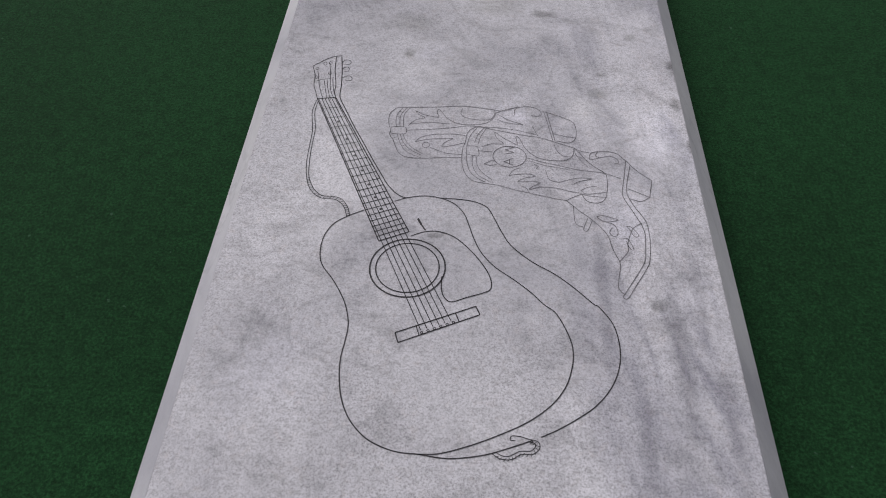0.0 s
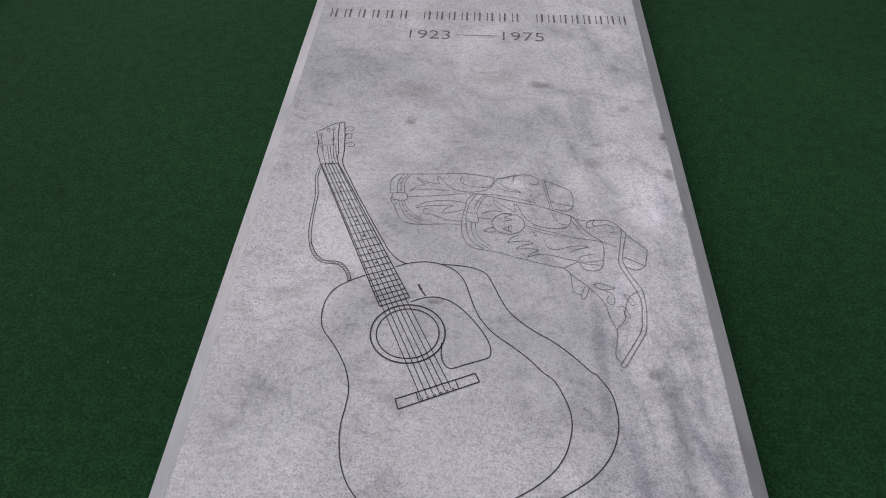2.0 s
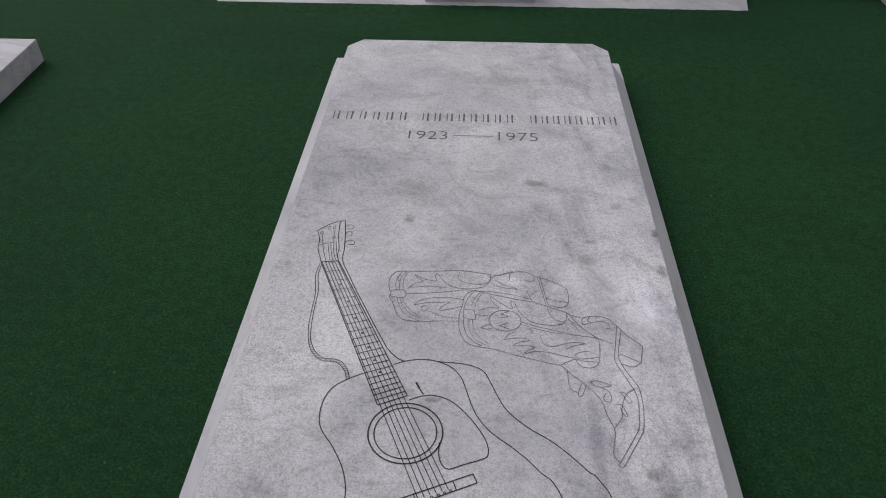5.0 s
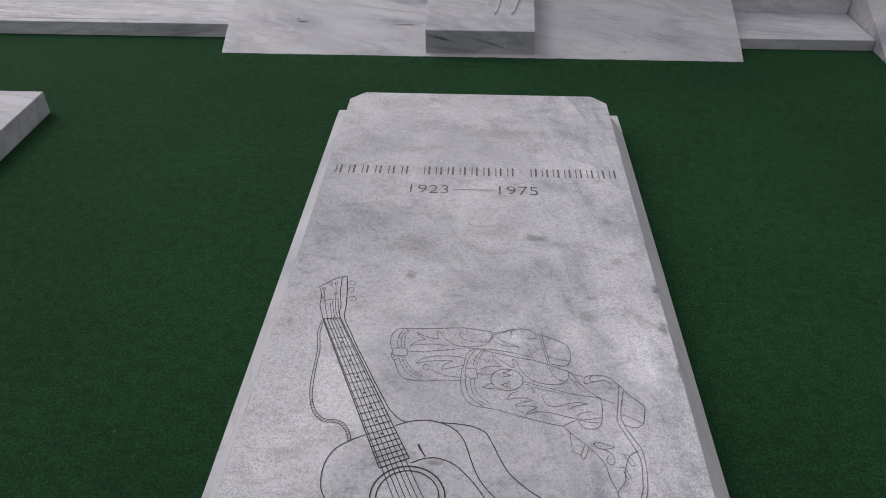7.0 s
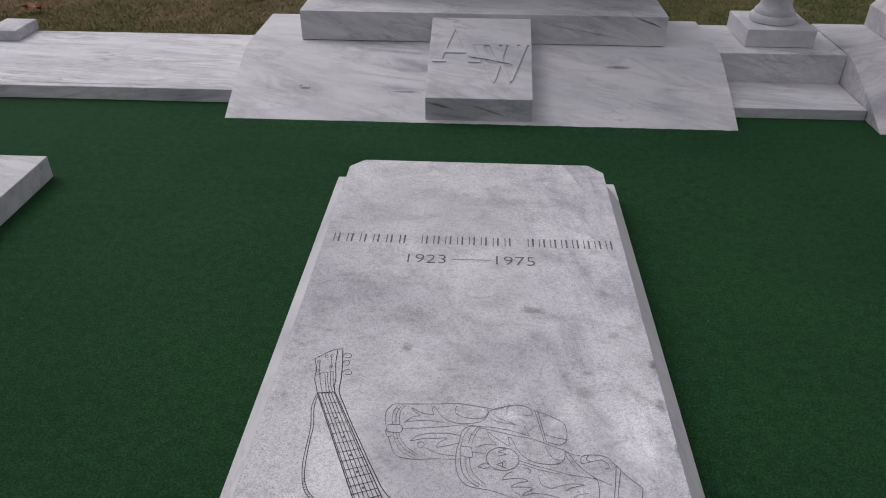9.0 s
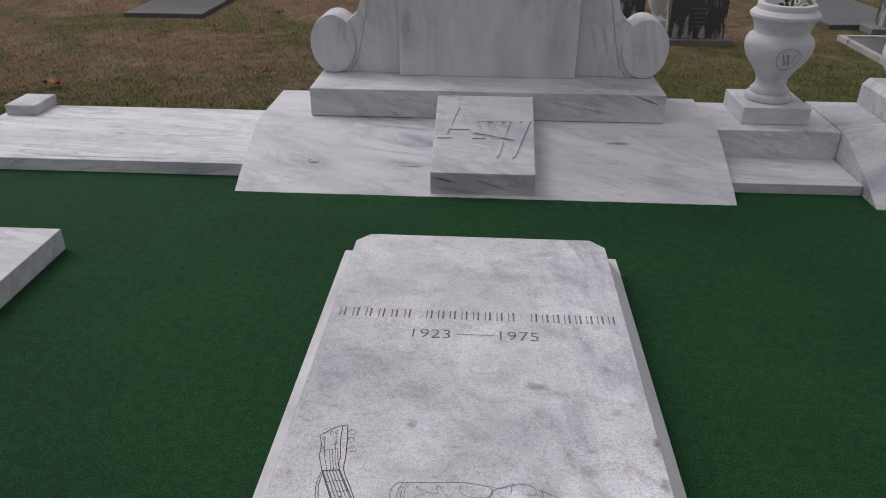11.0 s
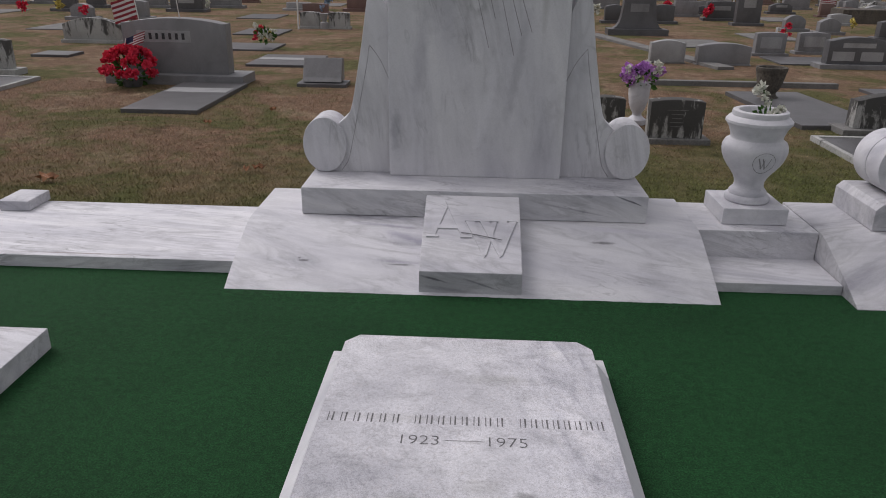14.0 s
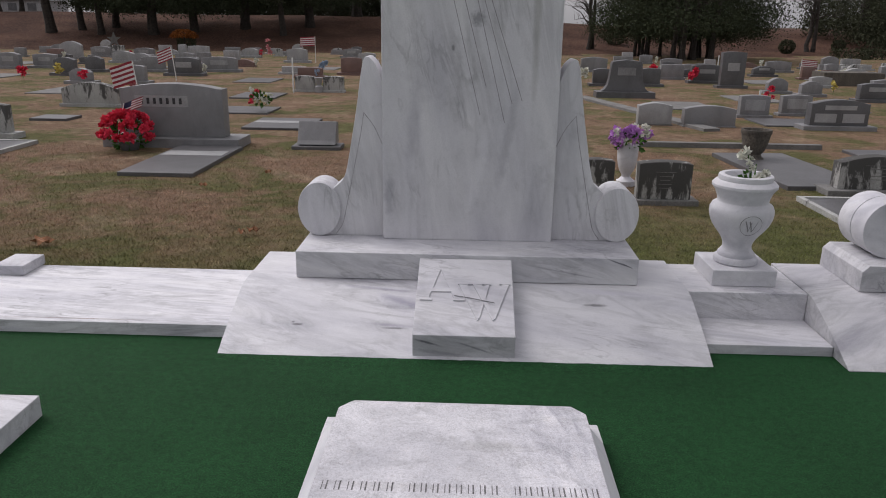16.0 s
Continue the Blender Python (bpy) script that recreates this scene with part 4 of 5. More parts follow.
raised([leg(0.067, 0.108, -0.008, 0.374, 0.046, 0.006), leg(0.069, 0.118, 0.118, 0.374, 0.022, 0.014), leg(0.144, 0.108, 0.066, 0.374, 0.046, 0.006), leg(0.147, 0.118, 0.212, 0.378, 0.036, 0.014), [(-0.034, 0.372), (0.045, 0.372), (0.045, 0.384), (-0.034, 0.384)], [(0.055, 0.373), (0.135, 0.373), (0.135, 0.385), (0.055, 0.385)], [(0.180, 0.376), (0.236, 0.376), (0.236, 0.388), (0.180, 0.388)]], "raised_letter")
b = bmesh.new()
ribbon(b, [Vector((-0.051, 0.278, 0)), Vector((0.027, 0.263, 0)), Vector((0.09, 0.246, 0)), Vector((0.155, 0.229, 0))], 0.005, 0.0092)
bmesh.ops.transform(b, matrix=SLOPE, verts=b.verts)
part("crack", b, GROOVE, plaque)

# ---- the urn on the step ----
urn = thing("urn", "carved white marble urn with a ring medallion holding white flowers", "urn", (1.522, 4.015, 0))
part("plinth", box(-0.173, 0.173, -0.173, 0.173, 0.201, 0.291, 0.005), MARBLE_URN, urn, "square marble plinth")
URN = [(0.111, 0.291), (0.1181, 0.2967), (0.119, 0.3146), (0.1128, 0.326), (0.1002, 0.3316), (0.0993, 0.3468), (0.0913, 0.3562), (0.0805, 0.3694), (0.0769, 0.3846), (0.0796, 0.4053), (0.0897, 0.428), (0.1061, 0.4526), (0.129, 0.4809), (0.1501, 0.5121), (0.1638, 0.5452), (0.1702, 0.5754), (0.1684, 0.6019), (0.1574, 0.6255), (0.1373, 0.6378), (0.1345, 0.6435), (0.1382, 0.6662), (0.151, 0.6983), (0.1656, 0.7191), (0.1711, 0.7248), (0.1711, 0.738), (0.1556, 0.755), (0.1418, 0.7607), (0.1437, 0.7739), (0.1409, 0.7871), (0.1327, 0.7909), (0.1116, 0.789), (0.1043, 0.7767), (0.097, 0.7342)]
bowl = lathe(URN, 96)
for v in bowl.verts:
    if 0.394 < v.co.z < 0.637:
        crease = (1.0 - abs(math.sin(4 * math.atan2(v.co.y, v.co.x) + 0.5))) ** 4
        k = 1.0 - 0.022 * crease * math.sin(math.pi * (v.co.z - 0.394) / 0.243)
        v.co.x, v.co.y = v.co.x * k, v.co.y * k
part("bowl", bowl, MARBLE_URN, urn, "turned marble bowl with faint lobes and a flared collar", True)


def on_urn(a, z):
    """A point just off the belly, at an angle from the front."""
    r = next(r0 + (r1 - r0) * (z - z0) / (z1 - z0) for (r0, z0), (r1, z1) in zip(URN[8:], URN[9:]) if z0 <= z <= z1) + 0.0014
    return Vector((r * math.sin(a), -r * math.cos(a), z))


def urn_line(bm, pts, w=0.0045):
    fine = [(a + (c - a) * k / 6, z + (y - z) * k / 6) for (a, z), (c, y) in zip(pts, pts[1:]) for k in range(6)] + [pts[-1]]
    for (a, z), (c, y) in zip(fine, fine[1:]):
        p, q = on_urn(a, z), on_urn(c, y)
        d = (q - p).normalized()
        n = d.cross(Vector((p.x, p.y, 0)).normalized()) * w / 2
        bm.faces.new([bm.verts.new(v) for v in (p + n, p - n, q - n, q + n)])


b = bmesh.new()
MED = 0.02
urn_line(b, [(MED + 0.36 * math.cos(k * math.pi / 14), 0.535 + 0.059 * math.sin(k * math.pi / 14)) for k in range(29)], 0.0028)
for drop, rise, wide in (((-0.20, 0.566), (-0.07, 0.502), 0.0065), ((-0.07, 0.502), (-0.01, 0.560), 0.003), ((-0.08, 0.566), (0.06, 0.502), 0.0065), ((0.06, 0.502), (0.19, 0.566), 0.003)):
    urn_line(b, [(MED + drop[0], drop[1]), (MED + rise[0], rise[1])], wide)
part("medallion", b, GROOVE_RAY, urn, "ring medallion with a cut letter")


def petals(bm, centre, radius, count, size, up=0.3, squash=1.0, rng=random):
    """Small bent petals scattered through a ball."""
    for _ in range(count):
        d = Vector((rng.gauss(0, 1), rng.gauss(0, 1), rng.gauss(0, 1))).normalized()
        p = Vector(centre) + Vector((d.x, d.y, d.z * squash)) * radius * rng.uniform(0.55, 1.0)
        out = (d + Vector((0, 0, up))).normalized()
        side = out.cross(Vector((rng.gauss(0, 1), rng.gauss(0, 1), rng.gauss(0, 1)))).normalized()
        s = size * rng.uniform(0.7, 1.3)
        tip = p + out * s
        mid = p + out * s * 0.5 + out.cross(side) * s * 0.16
        bm.faces.new([bm.verts.new(v) for v in (p, mid + side * s * 0.38, tip, mid - side * s * 0.38)])


def heads(parent, name, mat, centres, radius, count, size, label=""):
    """Each flower head is a part of its own: petals that spring from one heart."""
    for c in centres:
        bm = bmesh.new()
        heart = bm.verts.new(c)
        for _ in range(count):
            d = (Vector((random.gauss(0, 1), random.gauss(0, 1), random.gauss(0, 1))).normalized() + Vector((0, -0.1, 0.35))).normalized()
            side = d.cross(Vector((random.gauss(0, 1), random.gauss(0, 1), random.gauss(0, 1)))).normalized()
            far = (radius + size * 0.5) * random.uniform(0.75, 1.1)
            mid = Vector(c) + d * far * 0.62 + d.cross(side) * far * 0.15
            bm.faces.new((heart, bm.verts.new(mid + side * far * 0.34), bm.verts.new(Vector(c) + d * far), bm.verts.new(mid - side * far * 0.34)))
        part(name, bm, mat, parent, label)


def spread(n, rx, ry, z0, z1, rng):
    return [(rng.uniform(-1, 1) * rx, rng.uniform(-1, 1) * ry, rng.uniform(z0, z1)) for _ in range(n)]


def foliage_part(parent, centre, radius, count, size, mat=GREEN_STEM, squash=0.7):
    bm = bmesh.new()
    petals(bm, centre, radius, count, size, 0.4, squash)
    part("leaves", bm, mat, parent, "green leaves")


def stems(parent, base, tops, r=0.003):
    bm = bmesh.new()
    for t in tops:
        tube(bm, [Vector(base), (Vector(base) + Vector(t)) / 2 + Vector((0.01, 0, 0.01)), Vector(t)], (r, r, r), 4)
    part("stems", bm, GREEN_STEM, parent)


rng = random.Random(5)
spray = thing("flower_spray", "small white artificial flowers standing in a marble urn", "flowers", (1.542, 4.0, 0.70))
stems(spray, (0, 0, 0), [(-0.03, 0.02, 0.22), (0.02, 0, 0.15), (0.05, -0.02, 0.11), (-0.01, 0.02, 0.18), (0.0, 0.04, 0.12)])
heads(spray, "flower", WHITE_PETAL, [(-0.04, 0.02, 0.215), (-0.05, 0.03, 0.185), (0.04, -0.03, 0.085), (0.065, -0.02, 0.10), (0.015, -0.04, 0.075), (0.08, -0.03, 0.065)], 0.022, 22, 0.026)
heads(spray, "flower", WHITE_PETAL, [(-0.02, 0.0, 0.15), (0.0, 0.0, 0.125), (-0.005, 0.02, 0.17)], 0.018, 18, 0.018)
foliage_part(spray, (0.01, 0, 0.07), 0.05, 26, 0.03)

# ---- the neighbouring monument, of which an end is seen ----
twin = thing("monument", "white marble monument base with a rounded scroll beside the urn", "monument")
part("base", prism([(2.115, 0.207), (2.115, 0.318), (2.150, 0.352), (3.85, 0.352), (3.885, 0.318), (3.885, 0.207)], "y", 3.785, 4.255, 0.004), MARBLE_TWIN, twin, "chamfered marble base")
n = 44
for y0, y1 in ((3.93, 4.075), (4.078, 4.22)):
    part("scroll", prism([(2.315 + 0.158 * math.cos(2 * math.pi * k / n), 0.512 + 0.160 * math.sin(2 * math.pi * k / n)) for k in range(n)], "y", y0, y1, 0.009), MARBLE_URN, twin, "rounded marble scroll", True)


# ---- headstones ----
DARK_SLAB = granite("polished_ledger", (0.065, 0.064, 0.066), (0.135, 0.132, 0.135), 0.45)
def arch(w, h, rise, steps=10, shoulder=0.0):
    """Front outline of a stone with a bowed top."""
    top = [(-w / 2 + shoulder + (w - 2 * shoulder) * k / steps, h - rise + rise * math.sin(math.pi * k / steps) ** 0.8) for k in range(steps + 1)]
    sides = [(-w / 2, 0), (-w / 2, h - rise)] if shoulder else [(-w / 2, 0)]
    ends = [(w / 2, h - rise), (w / 2, 0)] if shoulder else [(w / 2, 0)]
    return (sides + top + ends)[::-1]


STONES = "headstones on the lawn"
LATER_SPRAYS = []


def stone_bars(parent, w, z0, z1, y, rows, mat):
    for k in range(rows):
        z = z1 - (k + 0.5) * (z1 - z0) / rows
        ww = w * (0.9 if k == 0 else 0.6 - 0.08 * (k % 3))
        part("writing_bar", box(-ww / 2, ww / 2, y - 0.003, y + 0.004, z - 0.08 * (z1 - z0) / rows, z + 0.08 * (z1 - z0) / rows, 0), mat, parent)


def headstone(label, x, y, w, h, mat, turn=0.0, depth=0.18, rise=0.06, base=0.10, over=0.10, shoulder=0.0, rows=0, panel=None, base_mat=None, bar=None):
    ob = thing("headstone", label, "headstone", (x, y, ground_height(x, y)), turn, STONES)
    if base:
        part("base", box(-w / 2 - over, w / 2 + over, -depth / 2 - over * 0.7, depth / 2 + over * 0.7, -0.03, base, 0.008), base_mat or mat, ob)
    bm = prism(arch(w, h - base, rise, 10, shoulder), "y", -depth / 2, depth / 2, 0.008)
    bmesh.ops.translate(bm, verts=bm.verts, vec=(0, 0, base))
    die = part("stone", bm, mat, ob, "", True)
    if panel:
        for cx, pw, z0, z1 in panel:
            bmp = box(cx - pw / 2, cx + pw / 2, -depth / 2 - 0.005, -depth / 2 + 0.01, base + z0, base + z1, 0.002)
            part("panel", bmp, PALE, die, "smooth pale panel")
    if rows:
        stone_bars(die, w * 0.42, base + 0.25 * (h - base), base + 0.78 * (h - base), -depth / 2, rows, bar or DARK)
    return ob


def ledger(label, x0, x1, y0, y1, z, mat, turn=0.0, band=None, rim=False):
    z *= 0.6
    cx, cy = (x0 + x1) / 2, (y0 + y1) / 2
    ob = thing("ledger_stone", label, "grave slab", (cx, cy, ground_height(cx, cy)), turn, "ledger stones on the lawn")
    part("slab", box(x0 - cx, x1 - cx, y0 - cy, y1 - cy, -0.03, z, 0.008), mat, ob)
    if band:
        part("band", box(x0 - cx + 0.04, x1 - cx - 0.04, band[0] - cy, band[1] - cy, z - 0.01, z + 0.004, 0), PALE, ob, "pale polished band")
    if rim:
        w, d = (x1 - x0) / 2, (y1 - y0) / 2
        for p0, p1, q0, q1 in ((-w, w, -d - 0.05, -d - 0.001), (-w, w, d + 0.001, d + 0.05), (-w - 0.05, -w - 0.001, -d - 0.05, d + 0.05), (w + 0.001, w + 0.05, -d - 0.05, d + 0.05)):
            part("rim", box(p0, p1, q0, q1, -0.03, z + 0.012, 0.004), WEATHERED, ob, "pale stone rim")
    return ob


# the large grey stone with its ledger and red flowers
family = headstone("wide grey granite family headstone with a bowed top", -3.77, 9.46, 1.31, 0.79, GREY, 0.0, 0.22, 0.06, 0.12, 0.22, 0.05, 0, [(-0.13, 0.68, 0.38, 0.52)])
for k in range(7):
    part("letter_bar", box(-0.40 + k * 0.083, -0.365 + k * 0.083, -0.119, -0.112, 0.535, 0.610, 0), GROOVE, family)
ledger("polished grey granite ledger with a pale band, before a headstone", -3.64, -2.84, 7.42, 9.18, 0.075, DARK_SLAB, 0, (8.45, 8.75))

rng = random.Random(11)
bouquet = thing("red_flowers", "round bouquet of red artificial roses on the lawn", "flowers", (-4.22, 9.02, 0))
part("pot", lathe([(0.10, -0.01), (0.12, 0.04), (0.13, 0.10), (0.08, 0.09)], 20), DARK, bouquet, "dark pot")
foliage_part(bouquet, (0, 0, 0.19), 0.23, 110, 0.07)
dome = [(0.30 * math.sin(a) * math.cos(t), 0.30 * math.sin(a) * math.sin(t) - 0.03, 0.20 + 0.24 * math.cos(a)) for a, t in ((rng.uniform(0.0, 1.75), rng.uniform(0, 6.28)) for _ in range(62))]
heads(bouquet, "rose", RED, dome, 0.048, 26, 0.055, "red rose head")


def flag(x, y, z, height, cloth, lean=0.0, turn=0.0, pole_r=0.008, droop=25, label="small striped flag on a thin white pole", field=True):
    """A small flag: stripes and a dark corner field on a thin pole."""
    ob = thing("flag", label, "flag", (x, y, z), turn)
    ob.matrix_world = pose(x, y, z, 0, lean, turn)
    bm = bmesh.new()
    tube(bm, [Vector((0, 0, -0.03)), Vector((0, 0, height))], (pole_r, pole_r), 6)
    part("pole", bm, POLE_WHITE, ob)
    w, h = cloth
    up = math.tan(radians(-droop))

    def at(u, v):
        return (u * w, 0.05 * w * math.sin(u * 7), height - h * (1 - v) + up * u * w)

    def patch(u0, u1, v0, v1, mat, name):
        bm = bmesh.new()
        cols = [[bm.verts.new(Vector(at(u0 + (u1 - u0) * i / 6, v)) + Vector((0, d, 0))) for v, d in ((v0, 0), (v1, 0))] for i in range(7) for d in (0,)]
        for a, c in zip(cols, cols[1:]):
            bm.faces.new((a[0], c[0], c[1], a[1]))
        ret = bmesh.ops.extrude_face_region(bm, geom=bm.faces[:])
        bmesh.ops.translate(bm, verts=[v for v in ret["geom"] if isinstance(v, bmesh.types.BMVert)], vec=(0, 0.003, 0))
        part(name, bm, mat, ob)

    for k in range(9):
        patch(0.42 if k > 3 and field else 0.0, 1.0, k / 9, (k + 1) / 9, FLAG_RED if k % 2 == 0 else FLAG_WHITE, "stripe")
    if field:
        patch(0.0, 0.418, 4 / 9, 1.0, FLAG_BLUE, "corner_field")
    return ob


flag(-4.33, 9.0, 0.20, 0.38, (0.22, 0.14), 18, -8, 0.006, -38, "small striped flag stuck in red flowers")
flag(-5.78, 13.0, 0.0, 0.86, (-0.42, 0.36), -6, 0, 0.009, -12, field=False)
flag(-7.75, 19.7, 0.0, 0.86, (-0.40, 0.30), -5, 0, 0.012, -16, field=False)
flag(-6.0, 29.4, 0.0, 0.98, (-0.58, 0.34), 0, 0, 0.012, -4, field=False)
flag(11.6, 27.0, 0.0, 0.5, (0.55, 0.26), 0, 0, 0.012, 4, field=False)

# stones beyond the coping, seen to the one side
headstone("small old white headstone with dark weather streaks", -6.36, 9.75, 0.42, 0.46, WEATHERED, 0, 0.14, 0.02, 0.08, 0.10)
ledger("flat grey slab with a pale rim beside a weathered headstone", -6.75, -5.62, 8.35, 9.3, 0.06, DARK, 0, None, True)
ledger("flat grey granite marker set in the lawn", -6.95, -6.35, 11.5, 12.0, 0.07, DARK_SLAB)
headstone("low double headstone of weathered marble with dark streaks", -6.95, 13.6, 1.05, 0.44, WEATHERED, 0, 0.2, 0.12, 0.06, 0.05, 0.0)
slant = thing("headstone", "grey granite slant marker on a rough base", "headstone", (-1.93, 9.42, 0), 0, STONES)
part("base", box(-0.31, 0.31, -0.18, 0.18, -0.03, 0.035, 0.012), DARK, slant)
part("stone", prism([(-0.14, 0.05), (0.13, 0.05), (0.13, 0.31), (0.03, 0.33), (-0.10, 0.10)], "x", -0.245, 0.245, 0.01), GREY, slant)
ledger("flat grey granite ledger with a pale band", -3.40, -2.40, 10.95, 12.15, 0.06, DARK_SLAB, 0, (11.5, 11.75))
ledger("long flat grey slab set in the lawn", -4.5, -3.5, 12.8, 13.8, 0.05, DARK_SLAB)
headstone("weathered white marble headstone, one of a joined pair", -3.78, 17.25, 0.44, 0.36, WEATHERED, 0, 0.2, 0.02, 0.05, 0.03)
headstone("weathered white marble headstone, one of a joined pair", -3.12, 17.25, 0.46, 0.36, WEATHERED, 0, 0.2, 0.02, 0.05, 0.03)
ledger("flat grey slab in the lawn before a pair of headstones", -5.0, -4.05, 15.4, 16.6, 0.05, DARK_SLAB)
FAR_LEFT = (
    ("rounded grey granite headstone on the lawn", -9.59, 18.35, 0.52, 0.38, GREY, 0.10), ("square grey granite headstone on the lawn", -8.35, 18.6, 0.55, 0.46, GREY, 0.03),
    ("dark granite headstone with a bowed top", -8.22, 21.6, 0.92, 0.52, DARK, 0.05), ("wide grey double headstone with a round panel", -7.82, 23.5, 1.10, 0.46, GREY, 0.04),
    ("pale granite headstone on the lawn", -11.26, 31.3, 0.85, 0.52, PALE, 0.02), ("pale headstone with a peaked top", -15.79, 29.7, 0.86, 0.68, PALE, 0.16),
    ("grey granite headstone on the lawn", -15.48, 31.5, 0.8, 0.44, GREY, 0.05), ("grey granite headstone on a wide base", -13.65, 24.0, 0.74, 0.45, GREY, 0.03),
    ("grey granite headstone on a wide base", -14.53, 23.5, 0.72, 0.5, GREY, 0.06), ("dark grey granite headstone on the lawn", -11.39, 21.0, 0.58, 0.5, DARK, 0.06),
    ("dark grey granite headstone on the lawn", -11.35, 22.6, 0.52, 0.46, DARK, 0.07), ("grey granite headstone on the lawn", -13.64, 31.5, 0.84, 0.4, GREY, 0.05),
    ("grey granite headstone on the lawn", -9.71, 23.0, 0.68, 0.46, GREY, 0.03), ("pale granite headstone on the lawn", -6.73, 29.5, 0.8, 0.54, PALE, 0.06),
    ("brown granite headstone on the lawn", -3.60, 23.0, 0.62, 0.52, BROWN, 0.02), ("brown granite headstone on the lawn", -4.55, 21.5, 0.7, 0.3, BROWN, 0.02),
    ("low white marble headstone on the lawn", -9.6, 33.0, 0.7, 0.4, PALE, 0.08), ("low white marble headstone on the lawn", -12.6, 34.5, 0.6, 0.4, PALE, 0.1),
    ("low grey granite headstone on the lawn", -18.6, 34.0, 0.7, 0.42, GREY, 0.08), ("low grey granite headstone on the lawn", -17.4, 27.0, 0.7, 0.46, GREY, 0.05),
    ("low grey granite headstone on the lawn", -20.5, 30.0, 0.8, 0.5, GREY, 0.06), ("white marble headstone with a rounded top", -17.9, 37.0, 0.5, 0.55, PALE, 0.18),
    ("low grey granite headstone on the lawn", -5.3, 34.0, 0.8, 0.4, GREY, 0.05), ("low pale granite headstone on the lawn", -4.2, 31.0, 0.7, 0.36, PALE, 0.05),
    ("white marble headstone with a rounded top", -8.3, 36.5, 0.5, 0.5, PALE, 0.15), ("low grey granite headstone on the lawn", -10.4, 27.5, 0.7, 0.4, GREY, 0.05), ("low pale granite headstone on the lawn", -12.7, 27.5, 0.8, 0.42, PALE, 0.08))
for label, x, y, w, h, mat, rise in FAR_LEFT:
    headstone(label, x, y, w, h, mat, 0, 0.2, rise, 0.08, 0.12, 0.03 if rise < 0.1 else 0.0, 0, [(0, w * 0.5, h * 0.3, h * 0.6)] if w > 0.7 and mat is not PALE else None)

rng = random.Random(61)
FAR_LABEL = {"grey_granite": "grey granite headstone far across the lawn", "pale_granite": "pale stone headstone far across the lawn", "dark_granite": "dark granite headstone far across the lawn", "weathered_marble": "weathered white headstone far across the lawn", "brown_granite": "brown granite headstone far across the lawn"}
for k in range(84):
    side = -1 if k % 5 < 3 else 1
    x, y = (rng.uniform(-24, -4.5), rng.uniform(22, 38)) if side < 0 else (rng.uniform(6, 18), rng.uniform(23, 33))
    w, h = rng.uniform(0.32, 0.80), rng.uniform(0.20, 0.48)
    mat = (GREY, PALE, WEATHERED, DARK, GREY, PALE, BROWN, GREY, PALE, DARK, WEATHERED, GREY)[k % 12]
    headstone(FAR_LABEL[mat.name], x, y, w, h, mat, rng.uniform(-4, 4), 0.18, rng.choice((0.004, 0.01, 0.03, 0.10)), 0.06, rng.uniform(0.03, 0.12), rng.choice((0.0, 0.03)))
    if k % 6 == 0:
        LATER_SPRAYS.append((x + 0.5 * w + 0.12, y - 0.2, k))

# and to the other side
headstone("dark weathered marble headstone with white streaks", 1.80, 6.72, 0.48, 0.395, WEATHERED_DARK, 0, 0.15, 0.02, 0.05, 0.07, 0.0, 5, None, CONCRETE, CONCRETE)
headstone("dark weathered marble headstone with white streaks", 1.22, 6.98, 0.34, 0.36, WEATHERED_DARK, 0, 0.15, 0.02, 0.05, 0.06, 0.0, 0, None, CONCRETE)
headstone("weathered grey headstone with a bowed top on a low kerb", 4.02, 7.3, 0.78, 0.385, WEATHERED_DARK, 0, 0.16, 0.06, 0.06, 0.12, 0.03, 5, None, CONCRETE, CONCRETE)
ledger("sunken dark grave slab within a pale kerb", 3.17, 4.1, 5.42, 6.88, 0.06, DARK_SLAB, 0, None, True)
ledger("flat grey granite ledger stone in the lawn", 3.15, 4.05, 7.4, 9.4, 0.08, DARK_SLAB, 4)
ledger("flat grey granite slab in the lawn", 4.95, 6.4, 9.3, 9.9, 0.06, DARK_SLAB)
solo("kerb_strip", box(2.3, 4.75, 10.02, 10.13, -0.02, 0.055, 0.006), CONCRETE, "long low pale concrete kerb in the lawn", "kerb", kind="structure")
b = box(-0.14, 0.14, -2.7, 2.7, -0.02, 0.035, 0.006)
bmesh.ops.transform(b, matrix=pose(3.15, 14.3, 0, 0, 0, 14), verts=b.verts)
solo("kerb_path", b, CONCRETE, "narrow weathered concrete strip in the lawn", "kerb", kind="structure")
headstone("pale weathered headstone with a curved top", 3.06, 12.4, 0.55, 0.36, PALE, 0, 0.16, 0.04, 0.02, 0.02, 0.04, 0, None, CONCRETE)
headstone("wide low grey headstone with a curved top", 3.92, 12.3, 0.83, 0.34, GREY, 0, 0.18, 0.05, 0.02, 0.02, 0.02)
headstone("grey granite headstone, one of a pair", 5.15, 13.7, 0.52, 0.40, GREY, 0, 0.16, 0.02, 0.05, 0.06, 0, 0, [(0, 0.36, 0.08, 0.27)])
headstone("grey granite headstone, one of a pair", 6.06, 14.1, 0.54, 0.38, GREY, 0, 0.16, 0.02, 0.05, 0.06, 0, 0, [(0, 0.36, 0.08, 0.26)])
ledger("flat grey ledger between headstones", 4.9, 6.3, 12.4, 13.4, 0.04, DARK_SLAB)
